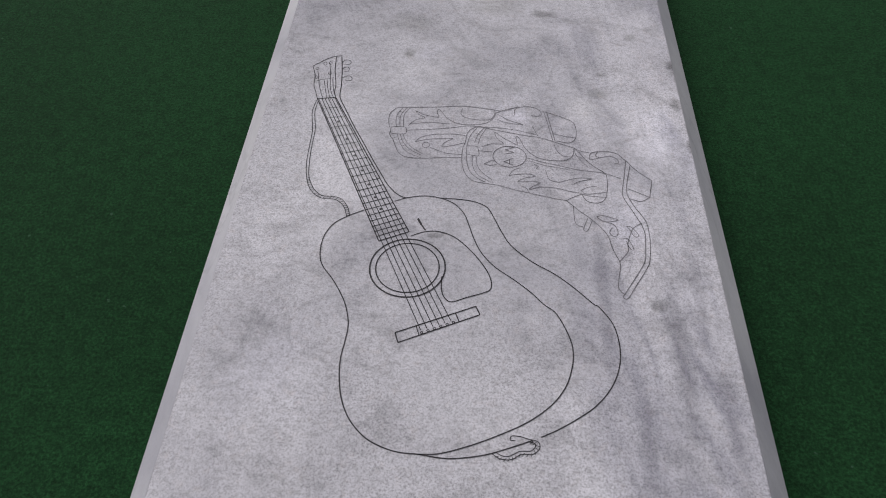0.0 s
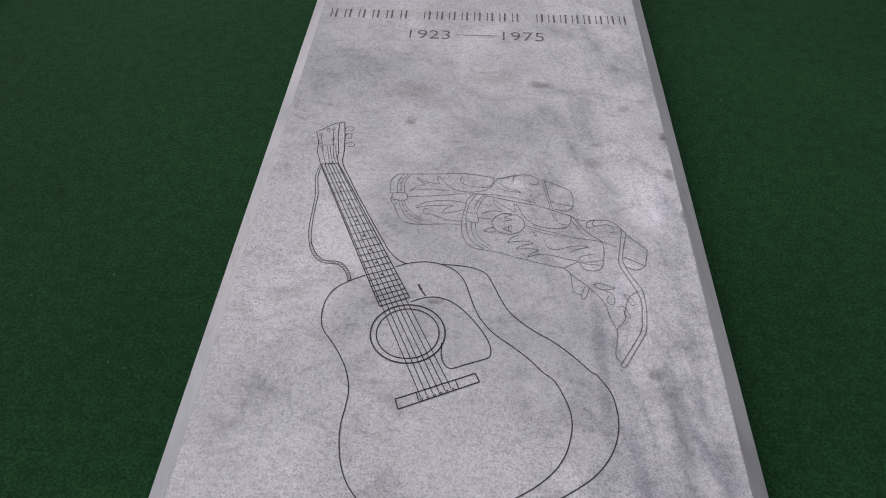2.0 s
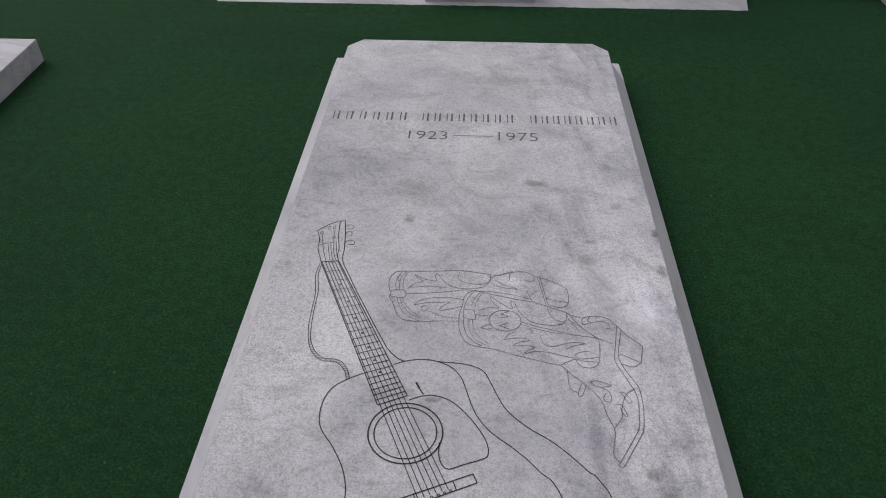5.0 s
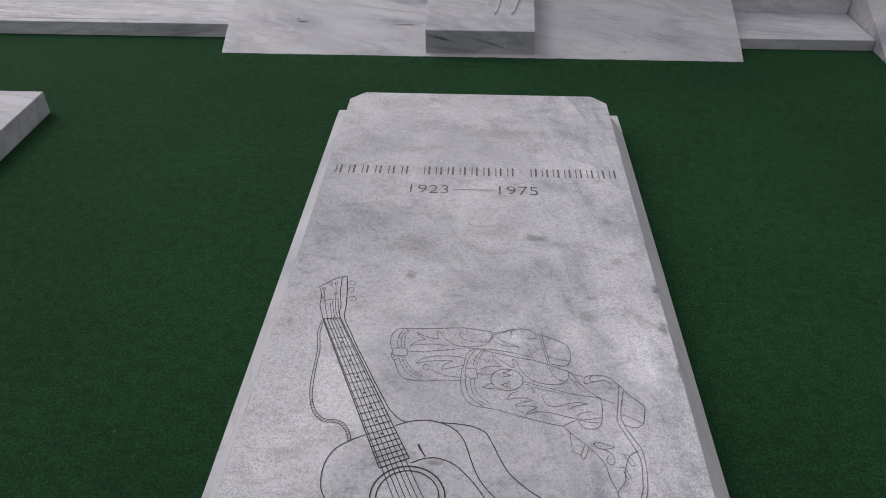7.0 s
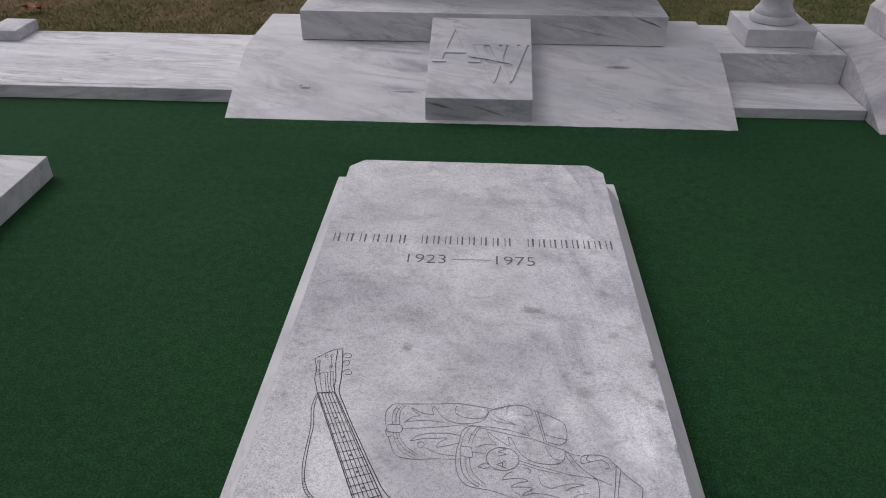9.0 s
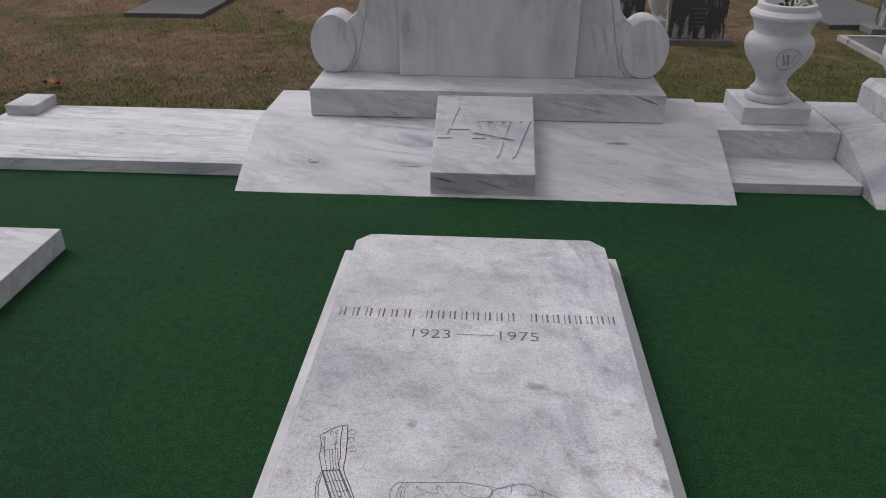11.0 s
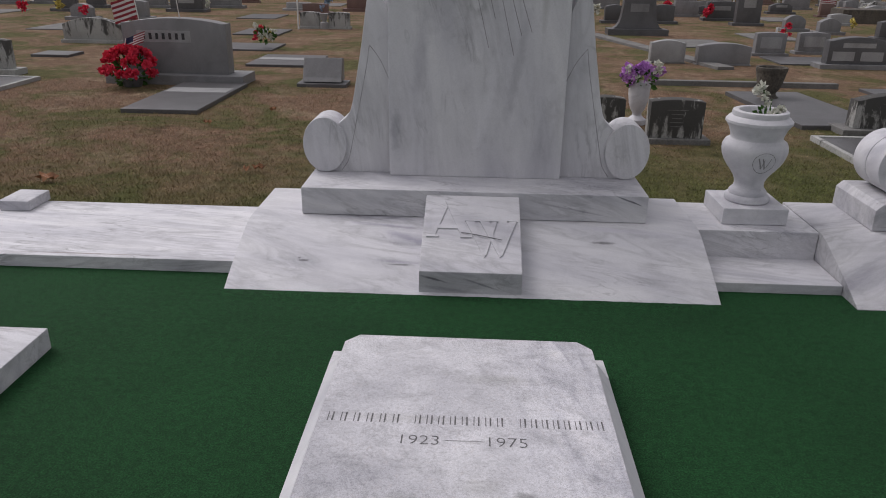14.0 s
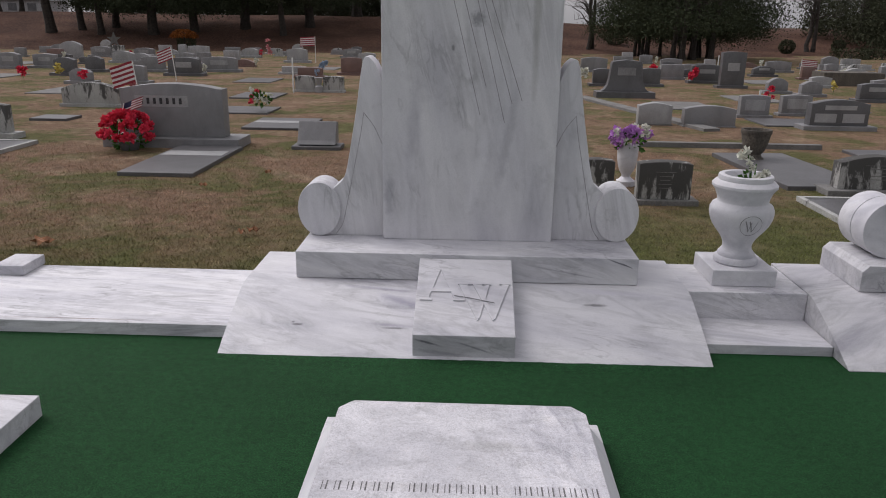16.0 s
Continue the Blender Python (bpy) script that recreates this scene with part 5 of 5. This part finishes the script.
headstone("grey granite double headstone with two pale panels", 5.93, 12.2, 0.92, 0.48, DARK, 0, 0.2, 0.06, 0.07, 0.12, 0.05, 0, [(-0.22, 0.34, 0.05, 0.19), (0.22, 0.34, 0.05, 0.19), (0, 0.50, 0.25, 0.32)], GREY)
b = prism([(-0.55, 0.0), (-0.47, 0.05), (-0.41, 0.14), (-0.375, 0.28), (-0.355, 0.45), (-0.34, 0.60), (-0.32, 0.66), (0, 0.70), (0.32, 0.66), (0.34, 0.60), (0.355, 0.45), (0.375, 0.28), (0.41, 0.14), (0.47, 0.05), (0.55, 0.0)][::-1], "y", -0.12, 0.12, 0.01)
flared = thing("headstone", "dark granite headstone with flared sides and a pale panel", "headstone", (3.52, 17.2, 0), 0, STONES)
bmesh.ops.translate(b, verts=b.verts, vec=(0, 0, 0.12))
part("stone", b, DARK, flared, "", True)
part("base", box(-0.66, 0.66, -0.22, 0.22, -0.03, 0.12, 0.01), DARK, flared)
part("panel", box(-0.2, 0.2, -0.126, -0.11, 0.48, 0.65, 0.002), GREY, flared, "smooth panel")
FAR_RIGHT = (
    ("dark granite headstone on the lawn", 4.86, 20.5, 0.5, 0.48, DARK, 0.02), ("dark granite headstone with flowers at its side", 3.55, 20.4, 0.5, 0.46, DARK, 0.04),
    ("dark granite headstone with a pale polished edge", 6.80, 22.0, 0.88, 0.52, DARK, 0.03), ("tall dark granite headstone with a polished edge", 6.98, 20.4, 0.62, 0.94, DARK, 0.02),
    ("grey granite headstone with a rounded top", 7.60, 18.9, 0.48, 0.38, GREY, 0.12), ("grey granite headstone with a rounded top", 8.12, 18.2, 0.48, 0.36, GREY, 0.08),
    ("dark granite headstone on the lawn", 9.0, 17.0, 0.72, 0.42, DARK, 0.04), ("pale granite headstone on the lawn", 9.6, 21.0, 0.55, 0.3, PALE, 0.03), ("low grey granite headstone on the lawn", 10.5, 19.3, 0.8, 0.35, GREY, 0.03),
    ("low pale granite headstone on the lawn", 5.6, 27.0, 0.7, 0.4, PALE, 0.04), ("low grey granite headstone on the lawn", 4.3, 26.5, 0.9, 0.5, GREY, 0.05), ("low grey granite headstone on the lawn", 7.6, 29.0, 0.8, 0.4, GREY, 0.05),
    ("low grey granite headstone on the lawn", 11.2, 28.0, 0.9, 0.4, GREY, 0.04), ("low pale granite headstone on the lawn", 12.4, 24.8, 0.7, 0.34, PALE, 0.08), ("low grey granite headstone on the lawn", 14.2, 26.0, 0.8, 0.4, GREY, 0.05), ("dark granite headstone on the lawn", 9.7, 25.4, 0.7, 0.34, DARK, 0.1))
for label, x, y, w, h, mat, rise in FAR_RIGHT:
    headstone(label, x, y, w, h, mat, 0, 0.2, rise, 0.07, 0.1, 0.03 if rise < 0.1 else 0.0, 0, [(0, w * 0.5, h * 0.4, h * 0.62)] if w > 0.6 and mat is DARK else None)
for x, y in ((-9.0, 16.6), (-5.7, 20.4), (-5.0, 26.0), (4.4, 15.6), (7.3, 15.6), (6.4, 17.3), (8.6, 22.8), (-13.0, 20.5), (-10.6, 25.0), (-15.8, 26.5), (6.3, 24.8), (11.0, 23.6)):
    ledger("low flat grey grave slab in the lawn", x - 0.5, x + 0.5, y - 0.9, y + 0.6, 0.035, DARK_SLAB if int(x * 10) % 2 else CONCRETE)
hedge = thing("brick_kerb", "low dark brown grave surround", "grave surround", (10.85, 22.1, 0))
part("wall", box(-0.85, 0.85, -0.4, 0.4, -0.03, 0.36, 0.02), MOSS_STONE, hedge)

# ---- vases and flowers ----
rng = random.Random(21)
vase = thing("flower_vase", "pale stone vase with purple and white flowers beside old headstones", "vase", (1.62, 7.48, 0))
part("vase", lathe([(0.095, -0.01), (0.095, 0.04), (0.07, 0.055), (0.045, 0.08), (0.045, 0.10), (0.070, 0.14), (0.090, 0.20), (0.102, 0.28), (0.106, 0.36), (0.105, 0.41), (0.088, 0.405)], 28), MARBLE_URN, vase, "footed stone vase", True)
foliage_part(vase, (0.02, -0.03, 0.43), 0.14, 70, 0.06)
heads(vase, "flower", PURPLE, [(x, y, z - 0.24 * abs(x)) for x, y, z in spread(20, 0.20, 0.10, 0.42, 0.58, rng)], 0.040, 22, 0.05)
heads(vase, "flower", WHITE_PETAL, spread(11, 0.17, 0.15, 0.44, 0.58, rng), 0.036, 12, 0.048)
stone_urn = thing("stone_urn", "dark moss-covered stone garden urn in the lawn", "urn", (3.46, 9.0, 0))
part("bowl", lathe([(0.12, -0.01), (0.13, 0.03), (0.095, 0.06), (0.085, 0.09), (0.115, 0.13), (0.142, 0.20), (0.160, 0.28), (0.168, 0.33), (0.178, 0.345), (0.176, 0.385), (0.145, 0.385), (0.12, 0.30)], 26), MOSS_STONE, stone_urn, "", True)
posy = thing("flower_spray", "white and red flowers on a flat grave slab", "flowers", (-3.68, 13.1, 0.06))
stems(posy, (0, 0, 0), [(-0.1, 0, 0.3), (0.1, 0, 0.25), (0, 0, 0.35), (0.18, 0, 0.15)])
foliage_part(posy, (0.02, 0, 0.16), 0.16, 60, 0.07)
heads(posy, "flower", WHITE_PETAL, spread(9, 0.17, 0.08, 0.10, 0.36, rng), 0.035, 20, 0.045)
heads(posy, "flower", RED, [(-0.15, 0, 0.2), (-0.05, 0, 0.3), (-0.18, 0, 0.12)], 0.04, 20, 0.04)
heads(posy, "flower", YELLOW, [(0.1, -0.02, 0.2), (0.02, 0, 0.14)], 0.035, 18, 0.04)


def small_flowers(x, y, z, mat, label, n=6, r=0.1, high=0.2, size=0.05):
    ob = thing("flower_spray", label, "flowers", (x, y, z))
    stems(ob, (0, 0, -0.02), [(0, 0, high)])
    heads(ob, "flower", mat, spread(n, r, r * 0.6, high * 0.5, high + 0.06, random.Random(int(x * 100))), size * 0.9, 18, size)
    return ob


small_flowers(-3.45, 17.05, 0.30, BLUE, "pale blue flowers standing on a joined headstone", 4, 0.05, 0.12, 0.030)
center_vase = thing("flower_vase", "white stone vase between a pair of headstones", "vase", (-3.45, 17.15, 0))
part("vase", lathe([(0.10, -0.01), (0.10, 0.12), (0.05, 0.15), (0.09, 0.28), (0.10, 0.32), (0.08, 0.31)], 16), PALE, center_vase, "", True)
small_flowers(-6.1, 13.35, 0.0, PINK, "dried pink flowers in a vase beside a weathered headstone", 8, 0.10, 0.42, 0.07)
small_flowers(-11.4, 18.9, 0.0, RED, "red flowers on the lawn before a grave", 6, 0.10, 0.24, 0.07)
small_flowers(-11.0, 19.8, 0.0, YELLOW, "yellow flowers on the lawn before a grave", 5, 0.12, 0.30, 0.08)
small_flowers(-4.6, 23.5, 0.0, BLUE, "pale blue flowers on a wire stand", 5, 0.10, 0.32, 0.08)
small_flowers(-7.3, 27.5, 0.0, PINK, "pink flowers on a tall stick", 4, 0.08, 0.80, 0.08)
small_flowers(6.36, 21.7, 0.0, RED, "red flowers leaning on a dark headstone", 6, 0.09, 0.34, 0.08)
small_flowers(5.45, 22.5, 0.0, RED, "red flowers on the lawn before a grave", 6, 0.09, 0.36, 0.08)
small_flowers(3.95, 20.0, 0.0, WHITE_PETAL, "white flowers beside a dark headstone", 9, 0.16, 0.36, 0.09)
small_flowers(2.95, 20.2, 0.0, WHITE_PETAL, "white flowers beside a dark headstone", 8, 0.14, 0.36, 0.09)
small_flowers(5.62, 14.3, 0.10, RED, "red flowers in a white vase between two headstones", 7, 0.08, 0.34, 0.045)
small_flowers(8.85, 18.6, 0.0, YELLOW, "cream flowers beside a headstone", 4, 0.06, 0.26, 0.05)
small_flowers(-9.0, 17.3, 0.0, RED, "red flowers beside a headstone", 5, 0.08, 0.34, 0.06)
for x, y, k in LATER_SPRAYS:
    mat, tone = ((RED, "red"), (WHITE_PETAL, "white"), (PINK, "pink"), (WHITE_PETAL, "white"), (YELLOW, "cream"))[k // 6 % 5]
    small_flowers(x, y, 0.0, mat, tone + " artificial flowers beside a far headstone", 5, 0.06, 0.20, 0.05)
pole = thing("white_pole", "thin white pole standing among the graves", "pole", (-3.99, 16.94, 0))
b = bmesh.new()
tube(b, [Vector((0, 0, -0.03)), Vector((0, 0, 0.76))], (0.017, 0.017), 8)
part("shaft", b, POLE_WHITE, pole)
for px, py, ph in ((5.35, 14.0, 0.45), (7.75, 24.0, 0.7)):
    copy_thing(pole, pose(px, py, 0) @ Matrix.Diagonal((1, 1, ph / 0.76, 1)))
star = thing("star_wreath", "pale star-shaped wreath on a thin stand", "wreath", (-14.6, 30.9, 0))
b = bmesh.new()
tube(b, [Vector((0, 0, -0.03)), Vector((0, 0, 0.6))], (0.015, 0.015), 5)
part("stand", b, DARK, star)
part("star", prism([((0.30 if k % 2 == 0 else 0.12) * math.sin(k * math.pi / 5), 0.72 + (0.30 if k % 2 == 0 else 0.12) * math.cos(k * math.pi / 5)) for k in range(10)], "y", -0.03, 0.03, 0), CONCRETE, star)


# ---- dead leaves ----
def dead_leaf(x, y, z, size, turn):
    bm = bmesh.new()
    n = 12
    pts = [bm.verts.new((size * (1.0 if k % 2 else 0.55) * math.cos(2 * math.pi * k / n), size * 0.7 * (1.0 if k % 2 else 0.6) * math.sin(2 * math.pi * k / n), 0.012 + 0.02 * (k % 3))) for k in range(n)]
    bm.faces.new(pts)
    r = bmesh.ops.extrude_face_region(bm, geom=bm.faces[:])
    bmesh.ops.translate(bm, verts=[v for v in r["geom"] if isinstance(v, bmesh.types.BMVert)], vec=(0, 0, 0.003))
    ob = solo("dead_leaf", bm, DEAD_LEAF, "curled brown dead leaf lying on the lawn", "leaf", "dead leaves on the lawn")
    ob.matrix_world = pose(x, y, z, 6, 4, turn)


for k, (x, y, s) in enumerate(((-3.03, 4.95, 0.085), (-1.62, 5.35, 0.06), (-1.70, 5.30, 0.05), (-2.55, 6.9, 0.05), (-2.1, 7.6, 0.04), (-0.75, 8.2, 0.04))):
    dead_leaf(x, y, ground_height(x, y) + 0.012, s, 50 * k)


# ---- trees ----
def leaf_crown(bm, rng, count, low, high, radius, size, cx=0.0, cy=0.0):
    """Leaves in clumps on an uneven dome, with gaps."""
    clumps = []
    for _ in range(max(8, count // 70)):
        z = rng.uniform(0, 1) ** 1.7
        r = radius * (1 - 0.75 * z ** 1.6) * math.sqrt(rng.uniform(0.08, 1))
        a = rng.uniform(0, 2 * math.pi)
        clumps.append((Vector((cx + r * math.cos(a), cy + r * math.sin(a), low + (high - low) * z + 0.5 * rng.random() * (r / radius))), rng.uniform(0.35, 0.8) * radius * 0.28))
    for k in range(count):
        c, cr = clumps[k % len(clumps)]
        p = c + Vector((rng.gauss(0, cr * 0.6), rng.gauss(0, cr * 0.6), rng.gauss(0, cr * 0.42)))
        u = Vector((rng.gauss(0, 1), rng.gauss(0, 1), rng.gauss(0, 1))).normalized()
        w = u.cross(Vector((rng.gauss(0, 1), rng.gauss(0, 1), rng.gauss(0, 1)))).normalized()
        s = size * rng.uniform(0.6, 1.4)
        bm.faces.new([bm.verts.new(v) for v in (p - u * s, p + w * s * 0.45, p + u * s, p - w * s * 0.45)])


def tree(label, x, y, seed, low, high, radius, trunk, leaves, mat, size=0.16, boles=1, lean=0.0):
    rng = random.Random(seed)
    ob = thing("tree", label, "tree", (x, y, ground_height(x, y) - 0.1), 0, "trees on the bank")
    bm = bmesh.new()
    for k in range(boles):
        bx, by = (0, 0) if boles == 1 else (rng.uniform(-0.5, 0.5) * radius * 0.55, rng.uniform(-0.4, 0.4) * radius * 0.5)
        line = [Vector((bx + lean * t + rng.gauss(0, 0.05), by + rng.gauss(0, 0.05), high * 0.8 * t)) for t in (0, 0.08, 0.2, 0.4, 0.7, 1)]
        tube(bm, line, [trunk * f for f in (1.35, 1.05, 0.95, 0.8, 0.5, 0.15)], 9)
        for _ in range(9 if leaves else 16):
            t = rng.uniform(0.25, 0.95)
            p = line[0].lerp(line[-1], t)
            a = rng.uniform(0, 6.28)
            far = radius * rng.uniform(0.4, 0.9) * (1.1 - 0.6 * t)
            q = p + Vector((far * math.cos(a), far * math.sin(a), rng.uniform(0.0, 0.35) * high * 0.5))
            m = (p + q) / 2 + Vector((0, 0, 0.25))
            tube(bm, [p, m, q], (trunk * 0.35, trunk * 0.2, trunk * 0.05), 5)
            if not leaves:
                for _ in range(6):
                    e = m.lerp(q, rng.random()) + Vector((rng.gauss(0, 0.7), rng.gauss(0, 0.7), rng.uniform(0.1, 0.9)))
                    s = m.lerp(q, rng.random())
                    tube(bm, [s, (s + e) / 2 + Vector((0, 0, 0.08)), e], (trunk * 0.09, trunk * 0.05, trunk * 0.02), 3)
    part("trunk", bm, BARK, ob, "", True)
    if leaves:
        bm = bmesh.new()
        leaf_crown(bm, rng, leaves, low, high, radius, size)
        part("crown", bm, mat, ob, "crown of small dark leaves")
    return ob


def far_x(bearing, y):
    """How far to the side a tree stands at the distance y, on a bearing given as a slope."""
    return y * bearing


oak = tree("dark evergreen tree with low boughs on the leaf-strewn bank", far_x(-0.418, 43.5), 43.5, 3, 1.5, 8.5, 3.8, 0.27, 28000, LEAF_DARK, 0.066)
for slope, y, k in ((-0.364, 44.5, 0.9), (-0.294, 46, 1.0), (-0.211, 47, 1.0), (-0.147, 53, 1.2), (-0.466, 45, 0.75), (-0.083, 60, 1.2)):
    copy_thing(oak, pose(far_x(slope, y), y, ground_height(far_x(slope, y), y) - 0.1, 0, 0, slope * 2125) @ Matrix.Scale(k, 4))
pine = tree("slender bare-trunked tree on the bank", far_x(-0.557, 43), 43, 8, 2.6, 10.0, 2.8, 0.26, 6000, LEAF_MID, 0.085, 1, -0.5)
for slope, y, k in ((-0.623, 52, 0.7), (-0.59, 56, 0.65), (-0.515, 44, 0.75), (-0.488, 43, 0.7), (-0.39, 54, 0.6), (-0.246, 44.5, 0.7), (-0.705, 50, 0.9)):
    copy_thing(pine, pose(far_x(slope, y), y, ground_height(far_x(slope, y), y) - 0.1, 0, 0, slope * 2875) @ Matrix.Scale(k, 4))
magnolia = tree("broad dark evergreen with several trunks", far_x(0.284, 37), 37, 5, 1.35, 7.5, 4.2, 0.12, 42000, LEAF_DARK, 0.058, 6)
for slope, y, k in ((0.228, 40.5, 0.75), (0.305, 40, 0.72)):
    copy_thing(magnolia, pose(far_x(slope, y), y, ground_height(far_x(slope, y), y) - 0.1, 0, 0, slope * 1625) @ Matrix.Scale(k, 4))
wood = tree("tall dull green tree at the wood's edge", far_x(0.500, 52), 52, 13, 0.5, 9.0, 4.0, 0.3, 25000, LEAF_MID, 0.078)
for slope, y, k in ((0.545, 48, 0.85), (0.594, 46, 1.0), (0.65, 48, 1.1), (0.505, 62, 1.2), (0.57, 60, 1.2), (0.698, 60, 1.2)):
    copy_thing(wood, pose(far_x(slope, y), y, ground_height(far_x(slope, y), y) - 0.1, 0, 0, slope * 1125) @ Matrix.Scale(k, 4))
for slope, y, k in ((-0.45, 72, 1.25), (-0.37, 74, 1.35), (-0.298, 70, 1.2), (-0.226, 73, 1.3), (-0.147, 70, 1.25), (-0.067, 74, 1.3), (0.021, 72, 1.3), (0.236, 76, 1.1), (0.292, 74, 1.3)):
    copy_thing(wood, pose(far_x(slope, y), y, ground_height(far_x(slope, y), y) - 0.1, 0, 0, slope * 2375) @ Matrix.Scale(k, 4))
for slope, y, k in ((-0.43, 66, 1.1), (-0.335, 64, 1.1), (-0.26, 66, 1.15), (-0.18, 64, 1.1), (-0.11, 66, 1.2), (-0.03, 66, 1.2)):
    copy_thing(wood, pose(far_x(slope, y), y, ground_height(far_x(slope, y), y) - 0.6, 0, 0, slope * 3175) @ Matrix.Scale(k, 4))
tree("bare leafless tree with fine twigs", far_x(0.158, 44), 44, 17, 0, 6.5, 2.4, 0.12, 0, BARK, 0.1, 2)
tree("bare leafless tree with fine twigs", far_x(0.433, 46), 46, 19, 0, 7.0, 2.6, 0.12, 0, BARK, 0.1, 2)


def bush(label, x, y, w, h, mat, seed, flat=False, low=0.0):
    rng = random.Random(seed)
    ob = thing("bush", label, "bush", (x, y, ground_height(x, y)))
    bm = bmesh.new()
    for k in range(900):
        a, z = rng.uniform(0, 6.28), rng.uniform(low, 1.0)
        r = w / 2 * (1.0 if flat else math.sqrt(max(0.05, 1 - (2 * z - 1) ** 2 * 0.9))) * math.sqrt(rng.uniform(0.3, 1.0))
        p = Vector((r * math.cos(a), r * 0.7 * math.sin(a), z * h))
        u = Vector((rng.gauss(0, 1), rng.gauss(0, 1), rng.gauss(0, 1))).normalized() * 0.07
        v = u.cross(Vector((rng.gauss(0, 1), rng.gauss(0, 1), 1))).normalized() * 0.03
        bm.faces.new([bm.verts.new(q) for q in (p - u, p + v, p + u, p - v)])
    part("leaves", bm, mat, ob)
    bm = bmesh.new()
    tube(bm, [Vector((0, 0, -0.05)), Vector((0.03, 0, h * 0.6))], (0.05, 0.03), 6)
    part("stem", bm, BARK, ob)


bush("clipped rust-orange shrub below the bank", -14.6, 38.6, 1.6, 1.05, SHRUB_ORANGE, 31, False, 0.62)
# dark lower part of the same shrub, added as a second bush
bush("dark lower leaves of the rust-orange shrub", -14.6, 38.9, 1.0, 0.62, LEAF_MID, 35, True)
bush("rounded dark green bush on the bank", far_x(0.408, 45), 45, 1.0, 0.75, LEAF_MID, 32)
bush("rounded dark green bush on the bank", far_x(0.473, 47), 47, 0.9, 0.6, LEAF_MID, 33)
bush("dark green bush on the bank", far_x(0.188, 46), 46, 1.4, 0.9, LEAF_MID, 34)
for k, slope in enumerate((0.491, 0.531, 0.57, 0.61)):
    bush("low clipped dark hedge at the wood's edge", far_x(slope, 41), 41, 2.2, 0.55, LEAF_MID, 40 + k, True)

# ---- lawn blades ----
def blades(x0, x1, y0, y1, count, seed):
    """Short dry and green blades over the nearer lawn."""
    rng = random.Random(seed)
    verts, faces = [], []
    while len(faces) < count:
        y = y0 + (y1 - y0) * rng.random() ** 1.7
        x = rng.uniform(x0, x1) * (0.55 + 0.45 * (y - y0) / (y1 - y0))
        h, a = rng.uniform(0.010, 0.026), rng.uniform(0, 6.28)
        dx, dy = 0.0035 * math.cos(a), 0.0035 * math.sin(a)
        i = len(verts)
        verts += [(x - dx, y - dy, -0.014), (x + dx, y + dy, -0.014), (x + rng.gauss(0, 0.014), y + rng.gauss(0, 0.014), h - 0.012)]
        faces.append((i, i + 1, i + 2))
    me = bpy.data.meshes.new("grass_blades")
    me.from_pydata(verts, [], faces)
    me.materials.append(BLADE)
    tagged(new("grass_blades", me), "short dry winter grass blades", "grass", kind="stuff")


BLADE = lawn_material("grass_blade", True)
blades(-6.5, 6.0, 4.32, 9.5, 70000, 77)


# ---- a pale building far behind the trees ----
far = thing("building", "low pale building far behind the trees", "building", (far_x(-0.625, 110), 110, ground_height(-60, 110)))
part("wall", box(-9, 9, -3, 3, -0.5, 1.9, 0), PALE, far)
part("roof", prism([(-9.5, 1.9), (9.5, 1.9), (8.8, 2.6), (-8.8, 2.6)], "y", -3.4, 3.4), GREY, far)
for k in range(6):
    part("window", box(-7.6 + 2.8 * k, -6.4 + 2.8 * k, -3.06, -2.9, 0.5, 1.5, 0), DARK, far)
